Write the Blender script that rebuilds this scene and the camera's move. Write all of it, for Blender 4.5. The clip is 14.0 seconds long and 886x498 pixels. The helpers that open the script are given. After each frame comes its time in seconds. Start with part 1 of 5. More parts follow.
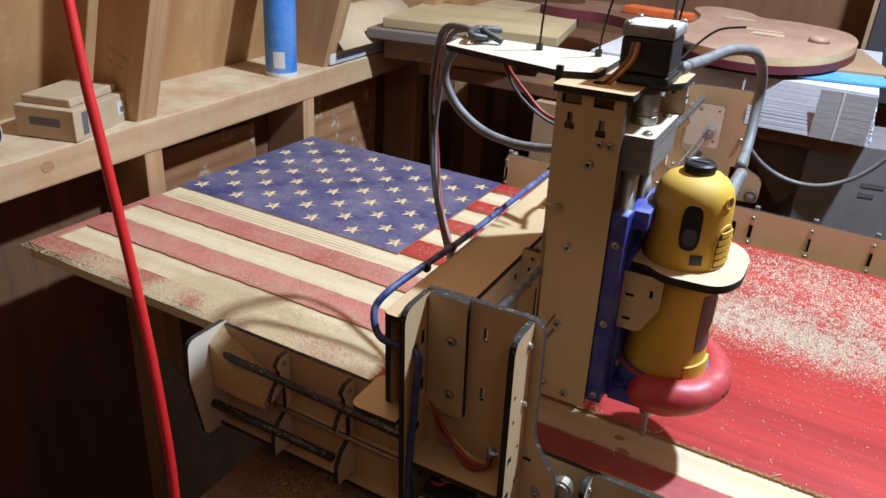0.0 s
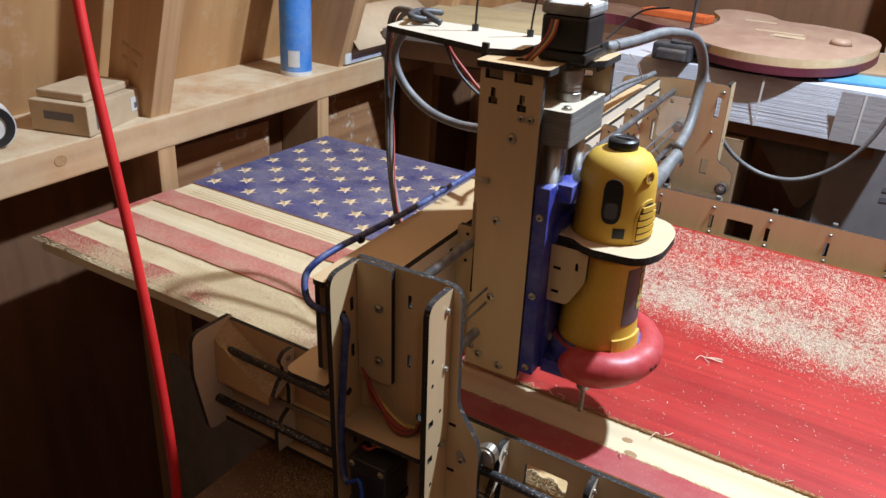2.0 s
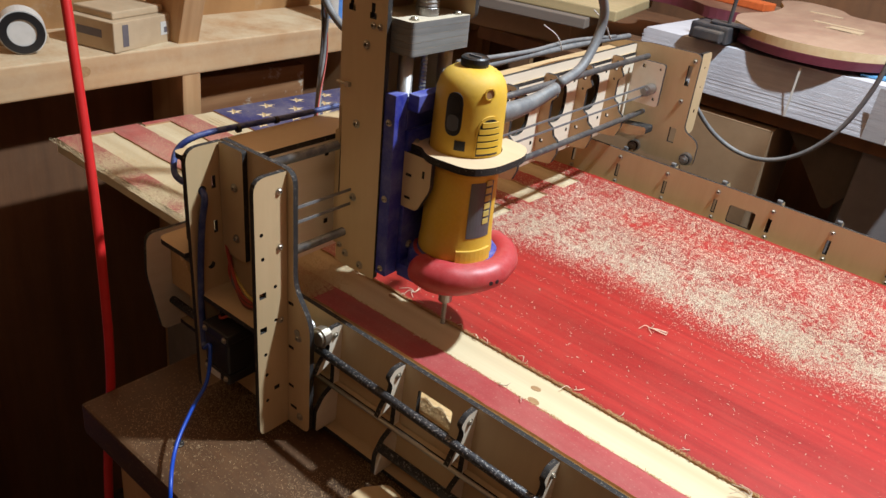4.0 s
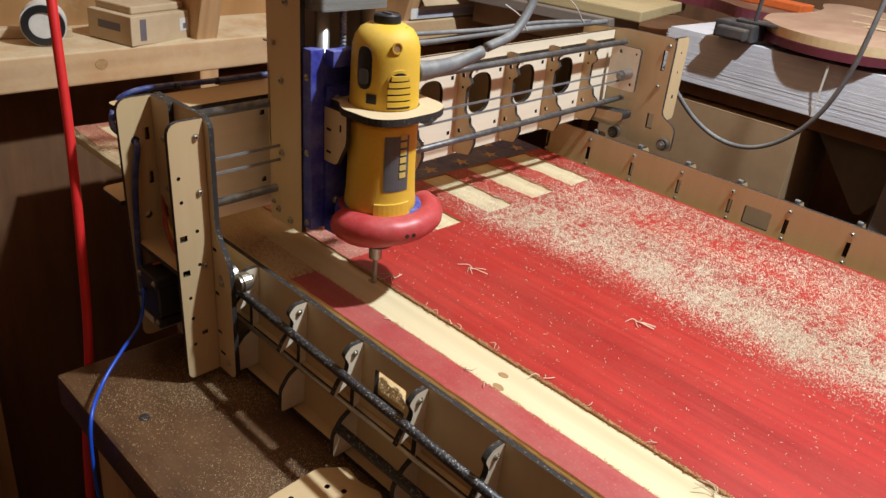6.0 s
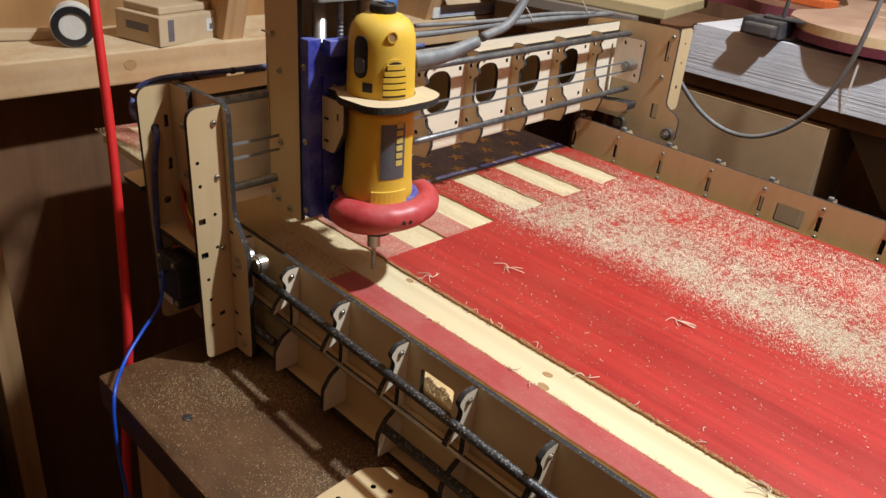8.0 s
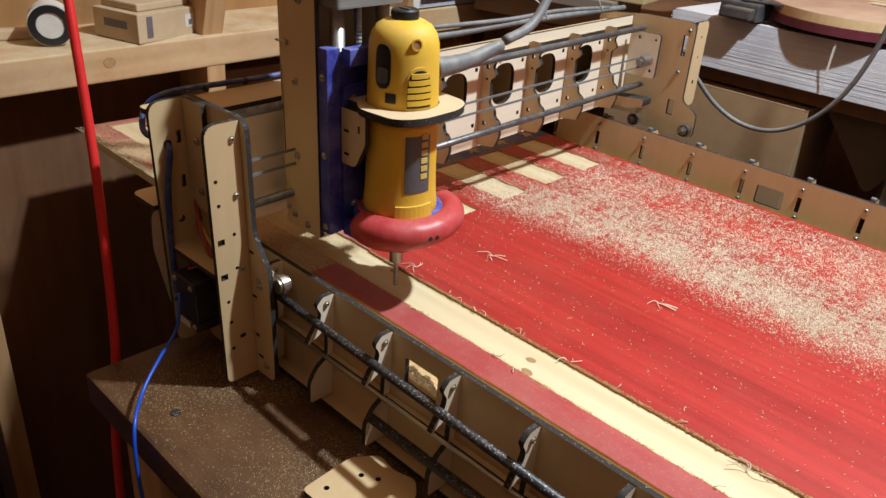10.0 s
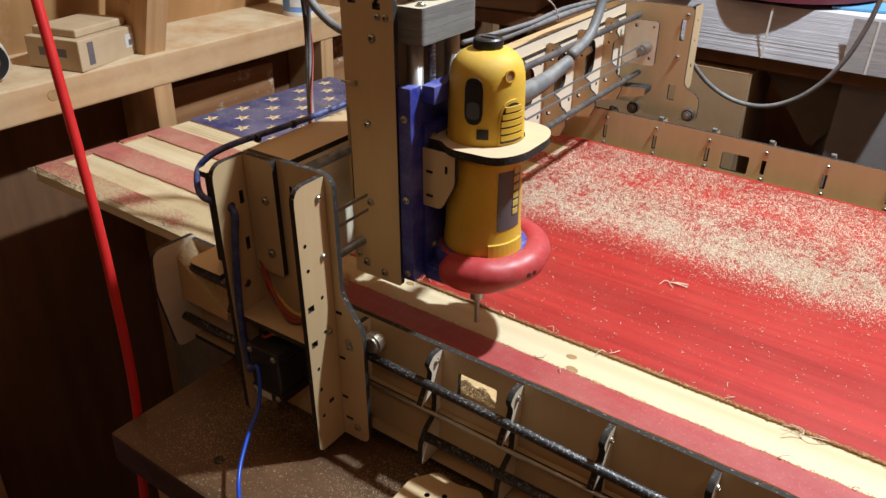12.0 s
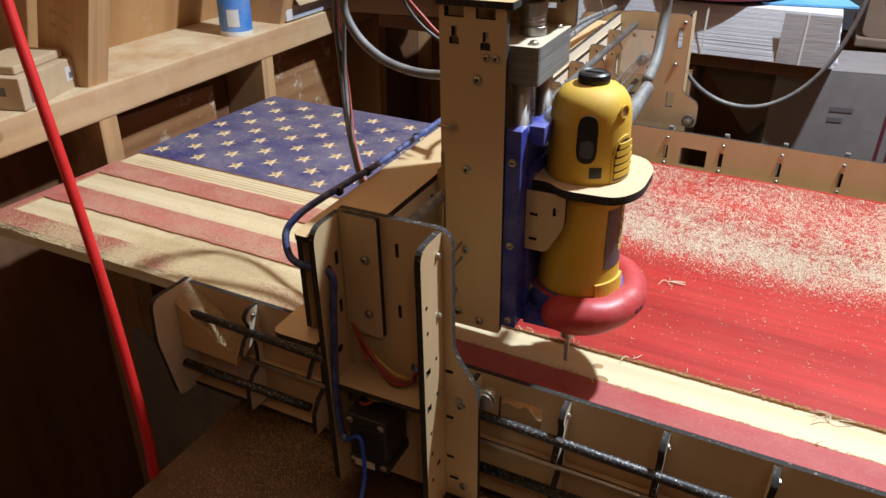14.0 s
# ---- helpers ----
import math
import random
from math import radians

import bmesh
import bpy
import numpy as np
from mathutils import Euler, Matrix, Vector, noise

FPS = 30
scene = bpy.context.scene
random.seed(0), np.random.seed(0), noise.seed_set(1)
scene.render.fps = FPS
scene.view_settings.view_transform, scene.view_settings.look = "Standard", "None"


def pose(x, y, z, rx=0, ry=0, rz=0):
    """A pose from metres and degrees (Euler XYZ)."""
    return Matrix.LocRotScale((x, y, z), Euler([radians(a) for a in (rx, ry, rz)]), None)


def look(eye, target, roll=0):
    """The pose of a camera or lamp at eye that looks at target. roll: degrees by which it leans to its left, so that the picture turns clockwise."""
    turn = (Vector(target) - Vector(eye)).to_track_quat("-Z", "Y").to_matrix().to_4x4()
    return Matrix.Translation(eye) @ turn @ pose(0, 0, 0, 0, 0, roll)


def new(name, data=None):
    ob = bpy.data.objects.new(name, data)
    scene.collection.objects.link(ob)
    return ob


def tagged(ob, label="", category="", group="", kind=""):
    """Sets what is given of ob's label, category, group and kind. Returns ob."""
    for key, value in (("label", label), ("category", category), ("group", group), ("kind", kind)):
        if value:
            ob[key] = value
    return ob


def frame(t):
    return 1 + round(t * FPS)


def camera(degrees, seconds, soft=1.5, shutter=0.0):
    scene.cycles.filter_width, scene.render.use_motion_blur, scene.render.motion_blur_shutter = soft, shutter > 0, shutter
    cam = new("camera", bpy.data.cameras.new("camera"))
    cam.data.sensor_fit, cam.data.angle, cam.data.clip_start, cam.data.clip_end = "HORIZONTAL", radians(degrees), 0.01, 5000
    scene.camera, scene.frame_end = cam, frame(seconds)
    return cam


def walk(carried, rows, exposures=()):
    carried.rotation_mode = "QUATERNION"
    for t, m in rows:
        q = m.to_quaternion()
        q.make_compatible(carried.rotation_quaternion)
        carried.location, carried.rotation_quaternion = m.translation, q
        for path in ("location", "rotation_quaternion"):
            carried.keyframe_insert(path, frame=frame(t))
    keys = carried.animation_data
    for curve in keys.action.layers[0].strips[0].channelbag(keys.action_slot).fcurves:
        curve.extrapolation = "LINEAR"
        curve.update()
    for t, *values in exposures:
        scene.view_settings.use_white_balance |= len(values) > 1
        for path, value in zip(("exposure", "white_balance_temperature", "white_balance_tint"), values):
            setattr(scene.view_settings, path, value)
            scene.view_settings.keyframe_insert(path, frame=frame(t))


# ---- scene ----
cam = camera(61.6, 14.0)
PATH = [
    (0, (0.352, 0.2, 1.535), (-0.475, 1.799, 0.664), 4.0),
    (0.5, (0.354, 0.201, 1.534), (-0.487, 1.794, 0.664), 3.9),
    (1, (0.353, 0.201, 1.531), (-0.492, 1.793, 0.664), 4.1),
    (1.5, (0.351, 0.202, 1.528), (-0.503, 1.79, 0.663), 4.2),
    (2, (0.361, 0.211, 1.521), (-0.512, 1.792, 0.661), 4.1),
    (2.5, (0.381, 0.226, 1.516), (-0.51, 1.794, 0.651), 4.7),
    (3, (0.412, 0.24, 1.512), (-0.523, 1.777, 0.64), 5.7),
    (3.5, (0.472, 0.259, 1.503), (-0.528, 1.742, 0.61), 6.8),
    (4, (0.524, 0.278, 1.494), (-0.518, 1.715, 0.572), 8.2),
    (6.5, (0.604, 0.348, 1.457), (-0.592, 1.684, 0.572), 6.7),
    (7, (0.595, 0.335, 1.458), (-0.605, 1.669, 0.576), 6.6),
    (7.5, (0.584, 0.323, 1.457), (-0.613, 1.656, 0.568), 6.8),
    (8, (0.574, 0.319, 1.454), (-0.618, 1.651, 0.557), 6.7),
    (10.5, (0.587, 0.321, 1.458), (-0.557, 1.673, 0.528), 4.8),
    (11, (0.578, 0.313, 1.46), (-0.517, 1.69, 0.509), 4.2),
    (11.5, (0.543, 0.292, 1.468), (-0.489, 1.71, 0.506), 3.2),
    (12, (0.478, 0.256, 1.481), (-0.491, 1.722, 0.527), 2.2),
    (12.5, (0.43, 0.235, 1.492), (-0.467, 1.75, 0.544), 1.2),
    (13, (0.397, 0.22, 1.497), (-0.424, 1.782, 0.556), 0.8),
    (13.5, (0.374, 0.215, 1.495), (-0.403, 1.797, 0.551), 0.8),
    (14, (0.366, 0.21, 1.498), (-0.394, 1.799, 0.55), 1.0),
]
walk(cam, [(t, look(eye, target, roll)) for t, eye, target, roll in PATH],
     [(0, 0.0, 5550, 10), (2, 0.0, 5700, 10), (3.5, -0.06, 6100, 10), (6.5, -0.15, 6550, 10), (10.5, -0.15, 6500, 10), (12, -0.06, 6350, 10), (14, 0.0, 6150, 10)])

# ---- light ----
world = bpy.data.worlds.new("world")
scene.world = world
world.use_nodes = True
world.node_tree.nodes["Background"].inputs["Color"].default_value = (1.0, 0.9, 0.78, 1)
world.node_tree.nodes["Background"].inputs["Strength"].default_value = 0.02


def lamp(name, kind, place, target, watts, colour, size):
    data = bpy.data.lights.new(name, kind)
    data.energy, data.color, data.shadow_soft_size = watts, colour, size
    ob = new(name, data)
    ob.matrix_world = look(place, target)
    return ob


work_lamp = lamp("work_lamp", "POINT", (0.74, 1.43, 2.68), (0.0, 1.1, 1.0), 262.0, (0.82, 0.93, 1.0), 0.04)
# unseen fill lamp, added to brighten faces turned towards the camera
fill_lamp = lamp("fill_lamp", "POINT", (1.1, -0.7, 2.9), (0.0, 1.1, 1.0), 8.5, (1.0, 0.87, 0.70), 0.06)

# ---- materials ----


def material(name, colour, second=None, rough=0.6, metal=0.0, grain=(1, 1, 1), scale=40.0, bump=0.15, dust=0.0, vary=0.0,
             dust_colour=(0.62, 0.48, 0.30), spots=0.0, scale2=6.0, spec=0.5, bumpdist=0.002, dust_scale=9.0, dust_min=0.42,
             dust_max=0.78, wood=None, splat=0.0, island=0.0):
    m = bpy.data.materials.new(name)
    m.use_nodes = True
    nt = m.node_tree
    N, L = nt.nodes, nt.links
    b = N["Principled BSDF"]
    b.inputs["Metallic"].default_value = metal
    b.inputs["Specular IOR Level"].default_value = spec
    co = N.new("ShaderNodeTexCoord")
    mp = N.new("ShaderNodeMapping")
    mp.inputs["Scale"].default_value = grain
    info = N.new("ShaderNodeObjectInfo")
    L.new(co.outputs["Object"], mp.inputs["Vector"])
    fine = N.new("ShaderNodeTexNoise")
    fine.inputs["Scale"].default_value, fine.inputs["Detail"].default_value = scale, 8
    fine.inputs["Roughness"].default_value = 0.65
    L.new(mp.outputs["Vector"], fine.inputs["Vector"])
    broad = N.new("ShaderNodeTexNoise")
    broad.inputs["Scale"].default_value, broad.inputs["Detail"].default_value = scale2, 4
    L.new(mp.outputs["Vector"], broad.inputs["Vector"])
    second = second or tuple(c * 0.72 for c in colour)
    mix = N.new("ShaderNodeMix")
    mix.data_type = "RGBA"
    mix.inputs["A"].default_value, mix.inputs["B"].default_value = (*second, 1), (*colour, 1)
    add = N.new("ShaderNodeMath")
    add.operation = "MULTIPLY_ADD"
    add.inputs[1].default_value = 0.55
    L.new(fine.outputs["Fac"], add.inputs[0])
    half = N.new("ShaderNodeMath")
    half.operation = "MULTIPLY"
    half.inputs[1].default_value = 0.55
    L.new(broad.outputs["Fac"], half.inputs[0])
    L.new(half.outputs[0], add.inputs[2])
    ramp = N.new("ShaderNodeMapRange")
    ramp.inputs["From Min"].default_value, ramp.inputs["From Max"].default_value = 0.38, 0.72
    L.new(add.outputs[0], ramp.inputs["Value"])
    L.new(ramp.outputs[0], mix.inputs["Factor"])
    last = mix.outputs["Result"]
    if wood:
        # growth rings: (direction, scale, depth)
        wave = N.new("ShaderNodeTexWave")
        wave.bands_direction = wood[0]
        wave.inputs["Scale"].default_value, wave.inputs["Distortion"].default_value = wood[1], 9.0
        wave.inputs["Detail"].default_value, wave.inputs["Detail Scale"].default_value = 3.0, 1.2
        L.new(mp.outputs["Vector"], wave.inputs["Vector"])
        wr = N.new("ShaderNodeMapRange")
        wr.inputs["From Min"].default_value, wr.inputs["From Max"].default_value = 0.45, 1.0
        wr.inputs["To Max"].default_value = wood[2]
        L.new(wave.outputs["Fac"], wr.inputs["Value"])
        wm = N.new("ShaderNodeMix")
        wm.data_type = "RGBA"
        wm.inputs["B"].default_value = (second[0] * 0.75, second[1] * 0.66, second[2] * 0.6, 1)
        L.new(last, wm.inputs["A"])
        L.new(wr.outputs[0], wm.inputs["Factor"])
        last = wm.outputs["Result"]
    if splat:
        sn = N.new("ShaderNodeTexNoise")
        sn.inputs["Scale"].default_value, sn.inputs["Detail"].default_value = 14, 9
        sn.inputs["Roughness"].default_value = 0.72
        L.new(co.outputs["Object"], sn.inputs["Vector"])
        sr = N.new("ShaderNodeMapRange")
        sr.inputs["From Min"].default_value, sr.inputs["From Max"].default_value = 0.55, 0.63
        sr.inputs["To Max"].default_value = splat
        L.new(sn.outputs["Fac"], sr.inputs["Value"])
        sm = N.new("ShaderNodeMix")
        sm.data_type = "RGBA"
        sm.inputs["B"].default_value = (0.66, 0.60, 0.48, 1)
        L.new(last, sm.inputs["A"])
        L.new(sr.outputs[0], sm.inputs["Factor"])
        last = sm.outputs["Result"]
    if vary:
        hue = N.new("ShaderNodeHueSaturation")
        rng = N.new("ShaderNodeMapRange")
        rng.inputs["To Min"].default_value, rng.inputs["To Max"].default_value = 1 - vary, 1 + vary
        L.new(info.outputs["Random"], rng.inputs["Value"])
        L.new(rng.outputs[0], hue.inputs["Value"])
        L.new(last, hue.inputs["Color"])
        last = hue.outputs["Color"]
    if island:
        # every loose grain a little lighter or darker than the next
        each = N.new("ShaderNodeNewGeometry")
        tone = N.new("ShaderNodeHueSaturation")
        span = N.new("ShaderNodeMapRange")
        span.inputs["To Min"].default_value, span.inputs["To Max"].default_value = 1 - island, 1 + 0.45 * island
        L.new(each.outputs["Random Per Island"], span.inputs["Value"])
        L.new(span.outputs[0], tone.inputs["Value"])
        L.new(last, tone.inputs["Color"])
        last = tone.outputs["Color"]
    if dust:
        d = N.new("ShaderNodeTexNoise")
        d.inputs["Scale"].default_value, d.inputs["Detail"].default_value = dust_scale, 10
        d.inputs["Roughness"].default_value = 0.75
        L.new(co.outputs["Object"], d.inputs["Vector"])
        r = N.new("ShaderNodeMapRange")
        r.inputs["From Min"].default_value, r.inputs["From Max"].default_value = dust_min, dust_max
        r.inputs["To Max"].default_value = dust
        L.new(d.outputs["Fac"], r.inputs["Value"])
        geo = N.new("ShaderNodeNewGeometry")
        sep = N.new("ShaderNodeSeparateXYZ")
        L.new(geo.outputs["Normal"], sep.inputs[0])
        up = N.new("ShaderNodeMapRange")
        up.inputs["From Min"].default_value, up.inputs["From Max"].default_value = -0.4, 0.8
        up.inputs["To Min"].default_value = 0.12
        L.new(sep.outputs["Z"], up.inputs["Value"])
        mul = N.new("ShaderNodeMath")
        mul.operation = "MULTIPLY"
        L.new(r.outputs[0], mul.inputs[0])
        L.new(up.outputs[0], mul.inputs[1])
        dm = N.new("ShaderNodeMix")
        dm.data_type = "RGBA"
        dm.inputs["B"].default_value = (*dust_colour, 1)
        L.new(last, dm.inputs["A"])
        L.new(mul.outputs[0], dm.inputs["Factor"])
        last = dm.outputs["Result"]
    if spots:
        v = N.new("ShaderNodeTexNoise")
        v.inputs["Scale"].default_value, v.inputs["Detail"].default_value = 330, 2
        L.new(co.outputs["Object"], v.inputs["Vector"])
        r = N.new("ShaderNodeMapRange")
        r.inputs["From Min"].default_value, r.inputs["From Max"].default_value = 0.62, 0.68
        r.inputs["To Max"].default_value = spots
        L.new(v.outputs["Fac"], r.inputs["Value"])
        dm = N.new("ShaderNodeMix")
        dm.data_type = "RGBA"
        dm.inputs["B"].default_value = (*dust_colour, 1)
        L.new(last, dm.inputs["A"])
        L.new(r.outputs[0], dm.inputs["Factor"])
        last = dm.outputs["Result"]
    L.new(last, b.inputs["Base Color"])
    rr = N.new("ShaderNodeMapRange")
    rr.inputs["To Min"].default_value, rr.inputs["To Max"].default_value = max(rough - 0.12, 0.05), min(rough + 0.12, 1)
    L.new(add.outputs[0], rr.inputs["Value"])
    L.new(rr.outputs[0], b.inputs["Roughness"])
    if bump:
        bp = N.new("ShaderNodeBump")
        bp.inputs["Strength"].default_value, bp.inputs["Distance"].default_value = bump, bumpdist
        L.new(add.outputs[0], bp.inputs["Height"])
        L.new(bp.outputs[0], b.inputs["Normal"])
    return m


PLY = material("birch_plywood", (0.56, 0.41, 0.230), (0.50, 0.355, 0.19), 0.42, grain=(1, 1, 0.12), scale=90, bump=0.06, vary=0.05)
# lamplight on ribs, end plate and bridge is painted in by this paler plywood
PALE_LITPLY = material("pale_lit_plywood", (0.74, 0.65, 0.52), (0.66, 0.56, 0.42), 0.55, grain=(1, 0.12, 1), scale=90, bump=0.06)
CHAR = material("charred_edge", (0.024, 0.019, 0.016), (0.010, 0.008, 0.007), 0.8, scale=200, bump=0.3, dust=0.62, dust_scale=300, dust_min=0.58, dust_max=0.64, dust_colour=(0.60, 0.52, 0.42))
PINE = material("pine", (0.62, 0.47, 0.27), (0.50, 0.33, 0.16), 0.65, grain=(0.06, 1, 1), scale=60, bump=0.2, scale2=14)
PINEY = material("pine_framing", (0.50, 0.285, 0.125), (0.38, 0.195, 0.08), 0.7, grain=(1, 0.05, 1), scale=70, bump=0.25, scale2=9, dust=0.95, dust_colour=(0.60, 0.50, 0.33), dust_scale=8, dust_min=0.28, dust_max=0.62, wood=("Z", 9.0, 0.35))
PINEZ = material("pine_stud", (0.52, 0.32, 0.155), (0.39, 0.215, 0.095), 0.7, grain=(1, 1, 0.05), scale=70, bump=0.25, scale2=9, dust=0.2, wood=("Y", 12.0, 0.35))
SHEATH = material("wall_plywood", (0.46, 0.26, 0.105), (0.34, 0.175, 0.064), 0.7, grain=(1, 0.5, 0.09), scale=45, bump=0.2, scale2=7, dust=0.15, wood=("Y", 5.0, 0.40), splat=0.14)
SPLATTER = material("paint_spattered_board", (0.40, 0.20, 0.085), (0.26, 0.115, 0.045), 0.75, grain=(1, 0.12, 1), scale=45, bump=0.3, scale2=7, dust=0.2, wood=("Z", 8.0, 0.45), splat=0.75)
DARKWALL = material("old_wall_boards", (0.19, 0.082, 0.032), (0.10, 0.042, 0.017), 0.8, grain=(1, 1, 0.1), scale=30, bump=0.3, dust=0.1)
RED = material("red_stain", (0.48, 0.023, 0.016), (0.23, 0.009, 0.009), 0.44, grain=(0.030, 1, 1), scale=85, bump=0.16, scale2=11, dust=0.07, spots=0.05, dust_colour=(0.66, 0.34, 0.22), dust_scale=5, wood=("Y", 16.0, 0.22))
REDDUST = material("dusty_red_stain", (0.42, 0.040, 0.040), (0.27, 0.02, 0.025), 0.6, grain=(0.06, 1, 1), scale=80, bump=0.2, scale2=14, dust=0.80, spots=0.35, dust_colour=(0.56, 0.36, 0.26), dust_scale=8, dust_min=0.30, wood=("Y", 10.0, 0.25))
REDEDGE = material("front_red_stain", (0.40, 0.036, 0.038), (0.27, 0.02, 0.025), 0.5, grain=(0.06, 1, 1), scale=80, bump=0.2, scale2=14, dust=0.38, spots=0.22, dust_colour=(0.55, 0.30, 0.24), dust_scale=7, dust_min=0.34, wood=("Y", 10.0, 0.2))
BLUE = material("navy_stain", (0.030, 0.032, 0.15), (0.018, 0.018, 0.085), 0.5, grain=(0.08, 1, 1), scale=60, bump=0.12, scale2=14, dust=0.60, spots=0.35, dust_colour=(0.36, 0.32, 0.31), dust_scale=12, dust_min=0.36)
CUT = material("fresh_cut_pine", (0.69, 0.595, 0.395), (0.58, 0.46, 0.265), 0.65, grain=(0.03, 1, 1), scale=70, bump=0.35, scale2=14, wood=("Y", 7.0, 0.32), dust=0.15, dust_colour=(0.62, 0.42, 0.20))
STARWOOD = material("carved_pine", (0.66, 0.53, 0.33), (0.50, 0.36, 0.19), 0.7, scale=160, bump=0.35)
KNOT = material("pine_knot", (0.42, 0.26, 0.12), (0.27, 0.14, 0.055), 0.6, scale=220, bump=0.1)
STEEL = material("steel", (0.46, 0.455, 0.44), (0.34, 0.33, 0.32), 0.42, metal=1.0, scale=120, bump=0.05)
ROD = material("dusty_steel_rod", (0.16, 0.165, 0.175), (0.09, 0.09, 0.10), 0.45, metal=0.7, scale=150, bump=0.15, dust=0.65, dust_colour=(0.55, 0.50, 0.42), dust_scale=60)
DARKROD = material("oxidised_rod", (0.05, 0.05, 0.055), (0.025, 0.025, 0.026), 0.45, metal=0.5, scale=150, bump=0.2, dust=0.85, dust_colour=(0.60, 0.57, 0.52), dust_scale=360, dust_min=0.545, dust_max=0.62)
YELLOW = material("yellow_plastic", (0.68, 0.41, 0.018), (0.60, 0.345, 0.012), 0.60, scale=260, bump=0.10, dust=0.55, dust_colour=(0.60, 0.46, 0.20), scale2=9, dust_scale=22, dust_min=0.34)
BLACK = material("black_plastic", (0.015, 0.015, 0.017), (0.009, 0.009, 0.010), 0.38, scale=200, bump=0.08, dust=0.08, dust_colour=(0.3, 0.26, 0.2))
GREYLABEL = material("grey_label", (0.10, 0.105, 0.115), (0.07, 0.072, 0.08), 0.4, scale=90, bump=0.02)
LABELGOLD = material("label_gold", (0.60, 0.45, 0.12), None, 0.5, scale=100, bump=0.0)
REDRUB = material("red_silicone", (0.47, 0.045, 0.048), (0.38, 0.032, 0.036), 0.42, scale=150, bump=0.08, dust=0.40, dust_colour=(0.62, 0.30, 0.28), dust_scale=26)
# pale tint on upward faces paints the light caught there as well as dust
BLUEPL = material("blue_printed_plastic", (0.020, 0.026, 0.30), (0.013, 0.016, 0.20), 0.45, grain=(1, 1, 8), scale=60, bump=0.15, dust=0.6, dust_colour=(0.50, 0.52, 0.68), dust_scale=30)
GREYCAB = material("grey_cable", (0.15, 0.152, 0.155), (0.10, 0.10, 0.103), 0.55, scale=150, bump=0.15, dust=0.45, dust_colour=(0.50, 0.46, 0.40), dust_scale=45)
DARKCAB = material("dark_cable", (0.05, 0.05, 0.055), None, 0.5, scale=150, bump=0.1, dust=0.5, dust_colour=(0.42, 0.40, 0.37), dust_scale=40)
NAVYCAB = material("navy_sleeved_cable", (0.022, 0.045, 0.22), (0.010, 0.018, 0.09), 0.5, scale=400, bump=0.3, dust=0.65, dust_colour=(0.38, 0.42, 0.52), dust_scale=60)
BLUEWIRE = material("blue_wire", (0.008, 0.07, 0.50), None, 0.35, scale=100, bump=0.0)
HOSE = material("red_hose", (0.62, 0.022, 0.02), (0.50, 0.014, 0.014), 0.4, scale=60, bump=0.05)
REDWIRE = material("red_wire", (0.38, 0.05, 0.03), None, 0.5, scale=100, bump=0.0)
YELWIRE = material("yellow_wire", (0.65, 0.45, 0.10), None, 0.5, scale=100, bump=0.0)
TABLE = material("worn_table_top", (0.100, 0.044, 0.015), (0.032, 0.013, 0.005), 0.5, grain=(0.25, 1, 1), scale=60, bump=0.35, dust=0.16, spots=0.38, scale2=10, dust_colour=(0.30, 0.19, 0.095))
CARDB = material("cardboard", (0.36, 0.235, 0.13), (0.29, 0.18, 0.095), 0.8, scale=35, bump=0.08, vary=0.1, scale2=4)
PALECARD = material("pale_cardboard", (0.47, 0.35, 0.22), (0.40, 0.285, 0.17), 0.8, scale=40, bump=0.08, dust=0.4)
PAPER = material("white_sheet_edges", (0.50, 0.49, 0.51), (0.40, 0.39, 0.415), 0.75, scale=25, bump=0.1, vary=0.05)
FILM = material("grey_wrap_film", (0.36, 0.34, 0.34), (0.28, 0.265, 0.265), 0.35, grain=(1, 1, 14), scale=30, bump=0.3, bumpdist=0.004)
BLUECAN = material("blue_printed_tube", (0.07, 0.25, 0.60), (0.03, 0.14, 0.46), 0.45, scale=26, bump=0.5, bumpdist=0.006, dust=1.0, dust_colour=(0.50, 0.47, 0.42))
WHITE = material("white_card", (0.62, 0.60, 0.56), (0.50, 0.48, 0.44), 0.6, scale=50, bump=0.05, dust=0.35)
LABELDARK = material("dark_print", (0.13, 0.11, 0.12), None, 0.6, scale=60, bump=0.0)
GUITAR = material("pink_stained_top", (0.36, 0.225, 0.155), (0.27, 0.155, 0.105), 0.55, grain=(1, 0.2, 1), scale=40, bump=0.08, dust=0.3)
MAROON = material("maroon_edge", (0.12, 0.018, 0.03), None, 0.5, scale=60, bump=0.05)
BROWNBODY = material("dark_brown_body", (0.15, 0.065, 0.04), None, 0.5, scale=60, bump=0.05, dust=0.3)
ORANGE = material("orange_plastic", (0.62, 0.13, 0.03), None, 0.5, scale=60, bump=0.05)
SKYCARD = material("light_blue_sheet", (0.10, 0.33, 0.60), None, 0.6, scale=60, bump=0.03, dust=0.2)
CONCRETE = material("floor_boards", (0.05, 0.032, 0.02), (0.028, 0.018, 0.011), 0.85, scale=20, bump=0.2, dust=0.3)
SAWDUST = material("sawdust", (0.80, 0.67, 0.51), (0.64, 0.50, 0.35), 0.9, scale=300, bump=0.1, island=0.42)
GOLDDUST = material("packed_sawdust", (0.60, 0.43, 0.21), (0.46, 0.30, 0.13), 0.9, scale=400, bump=0.4)
ZINC = material("zinc_bolt", (0.50, 0.46, 0.38), (0.34, 0.31, 0.25), 0.34, metal=0.85, scale=160, bump=0.1, dust=0.3)
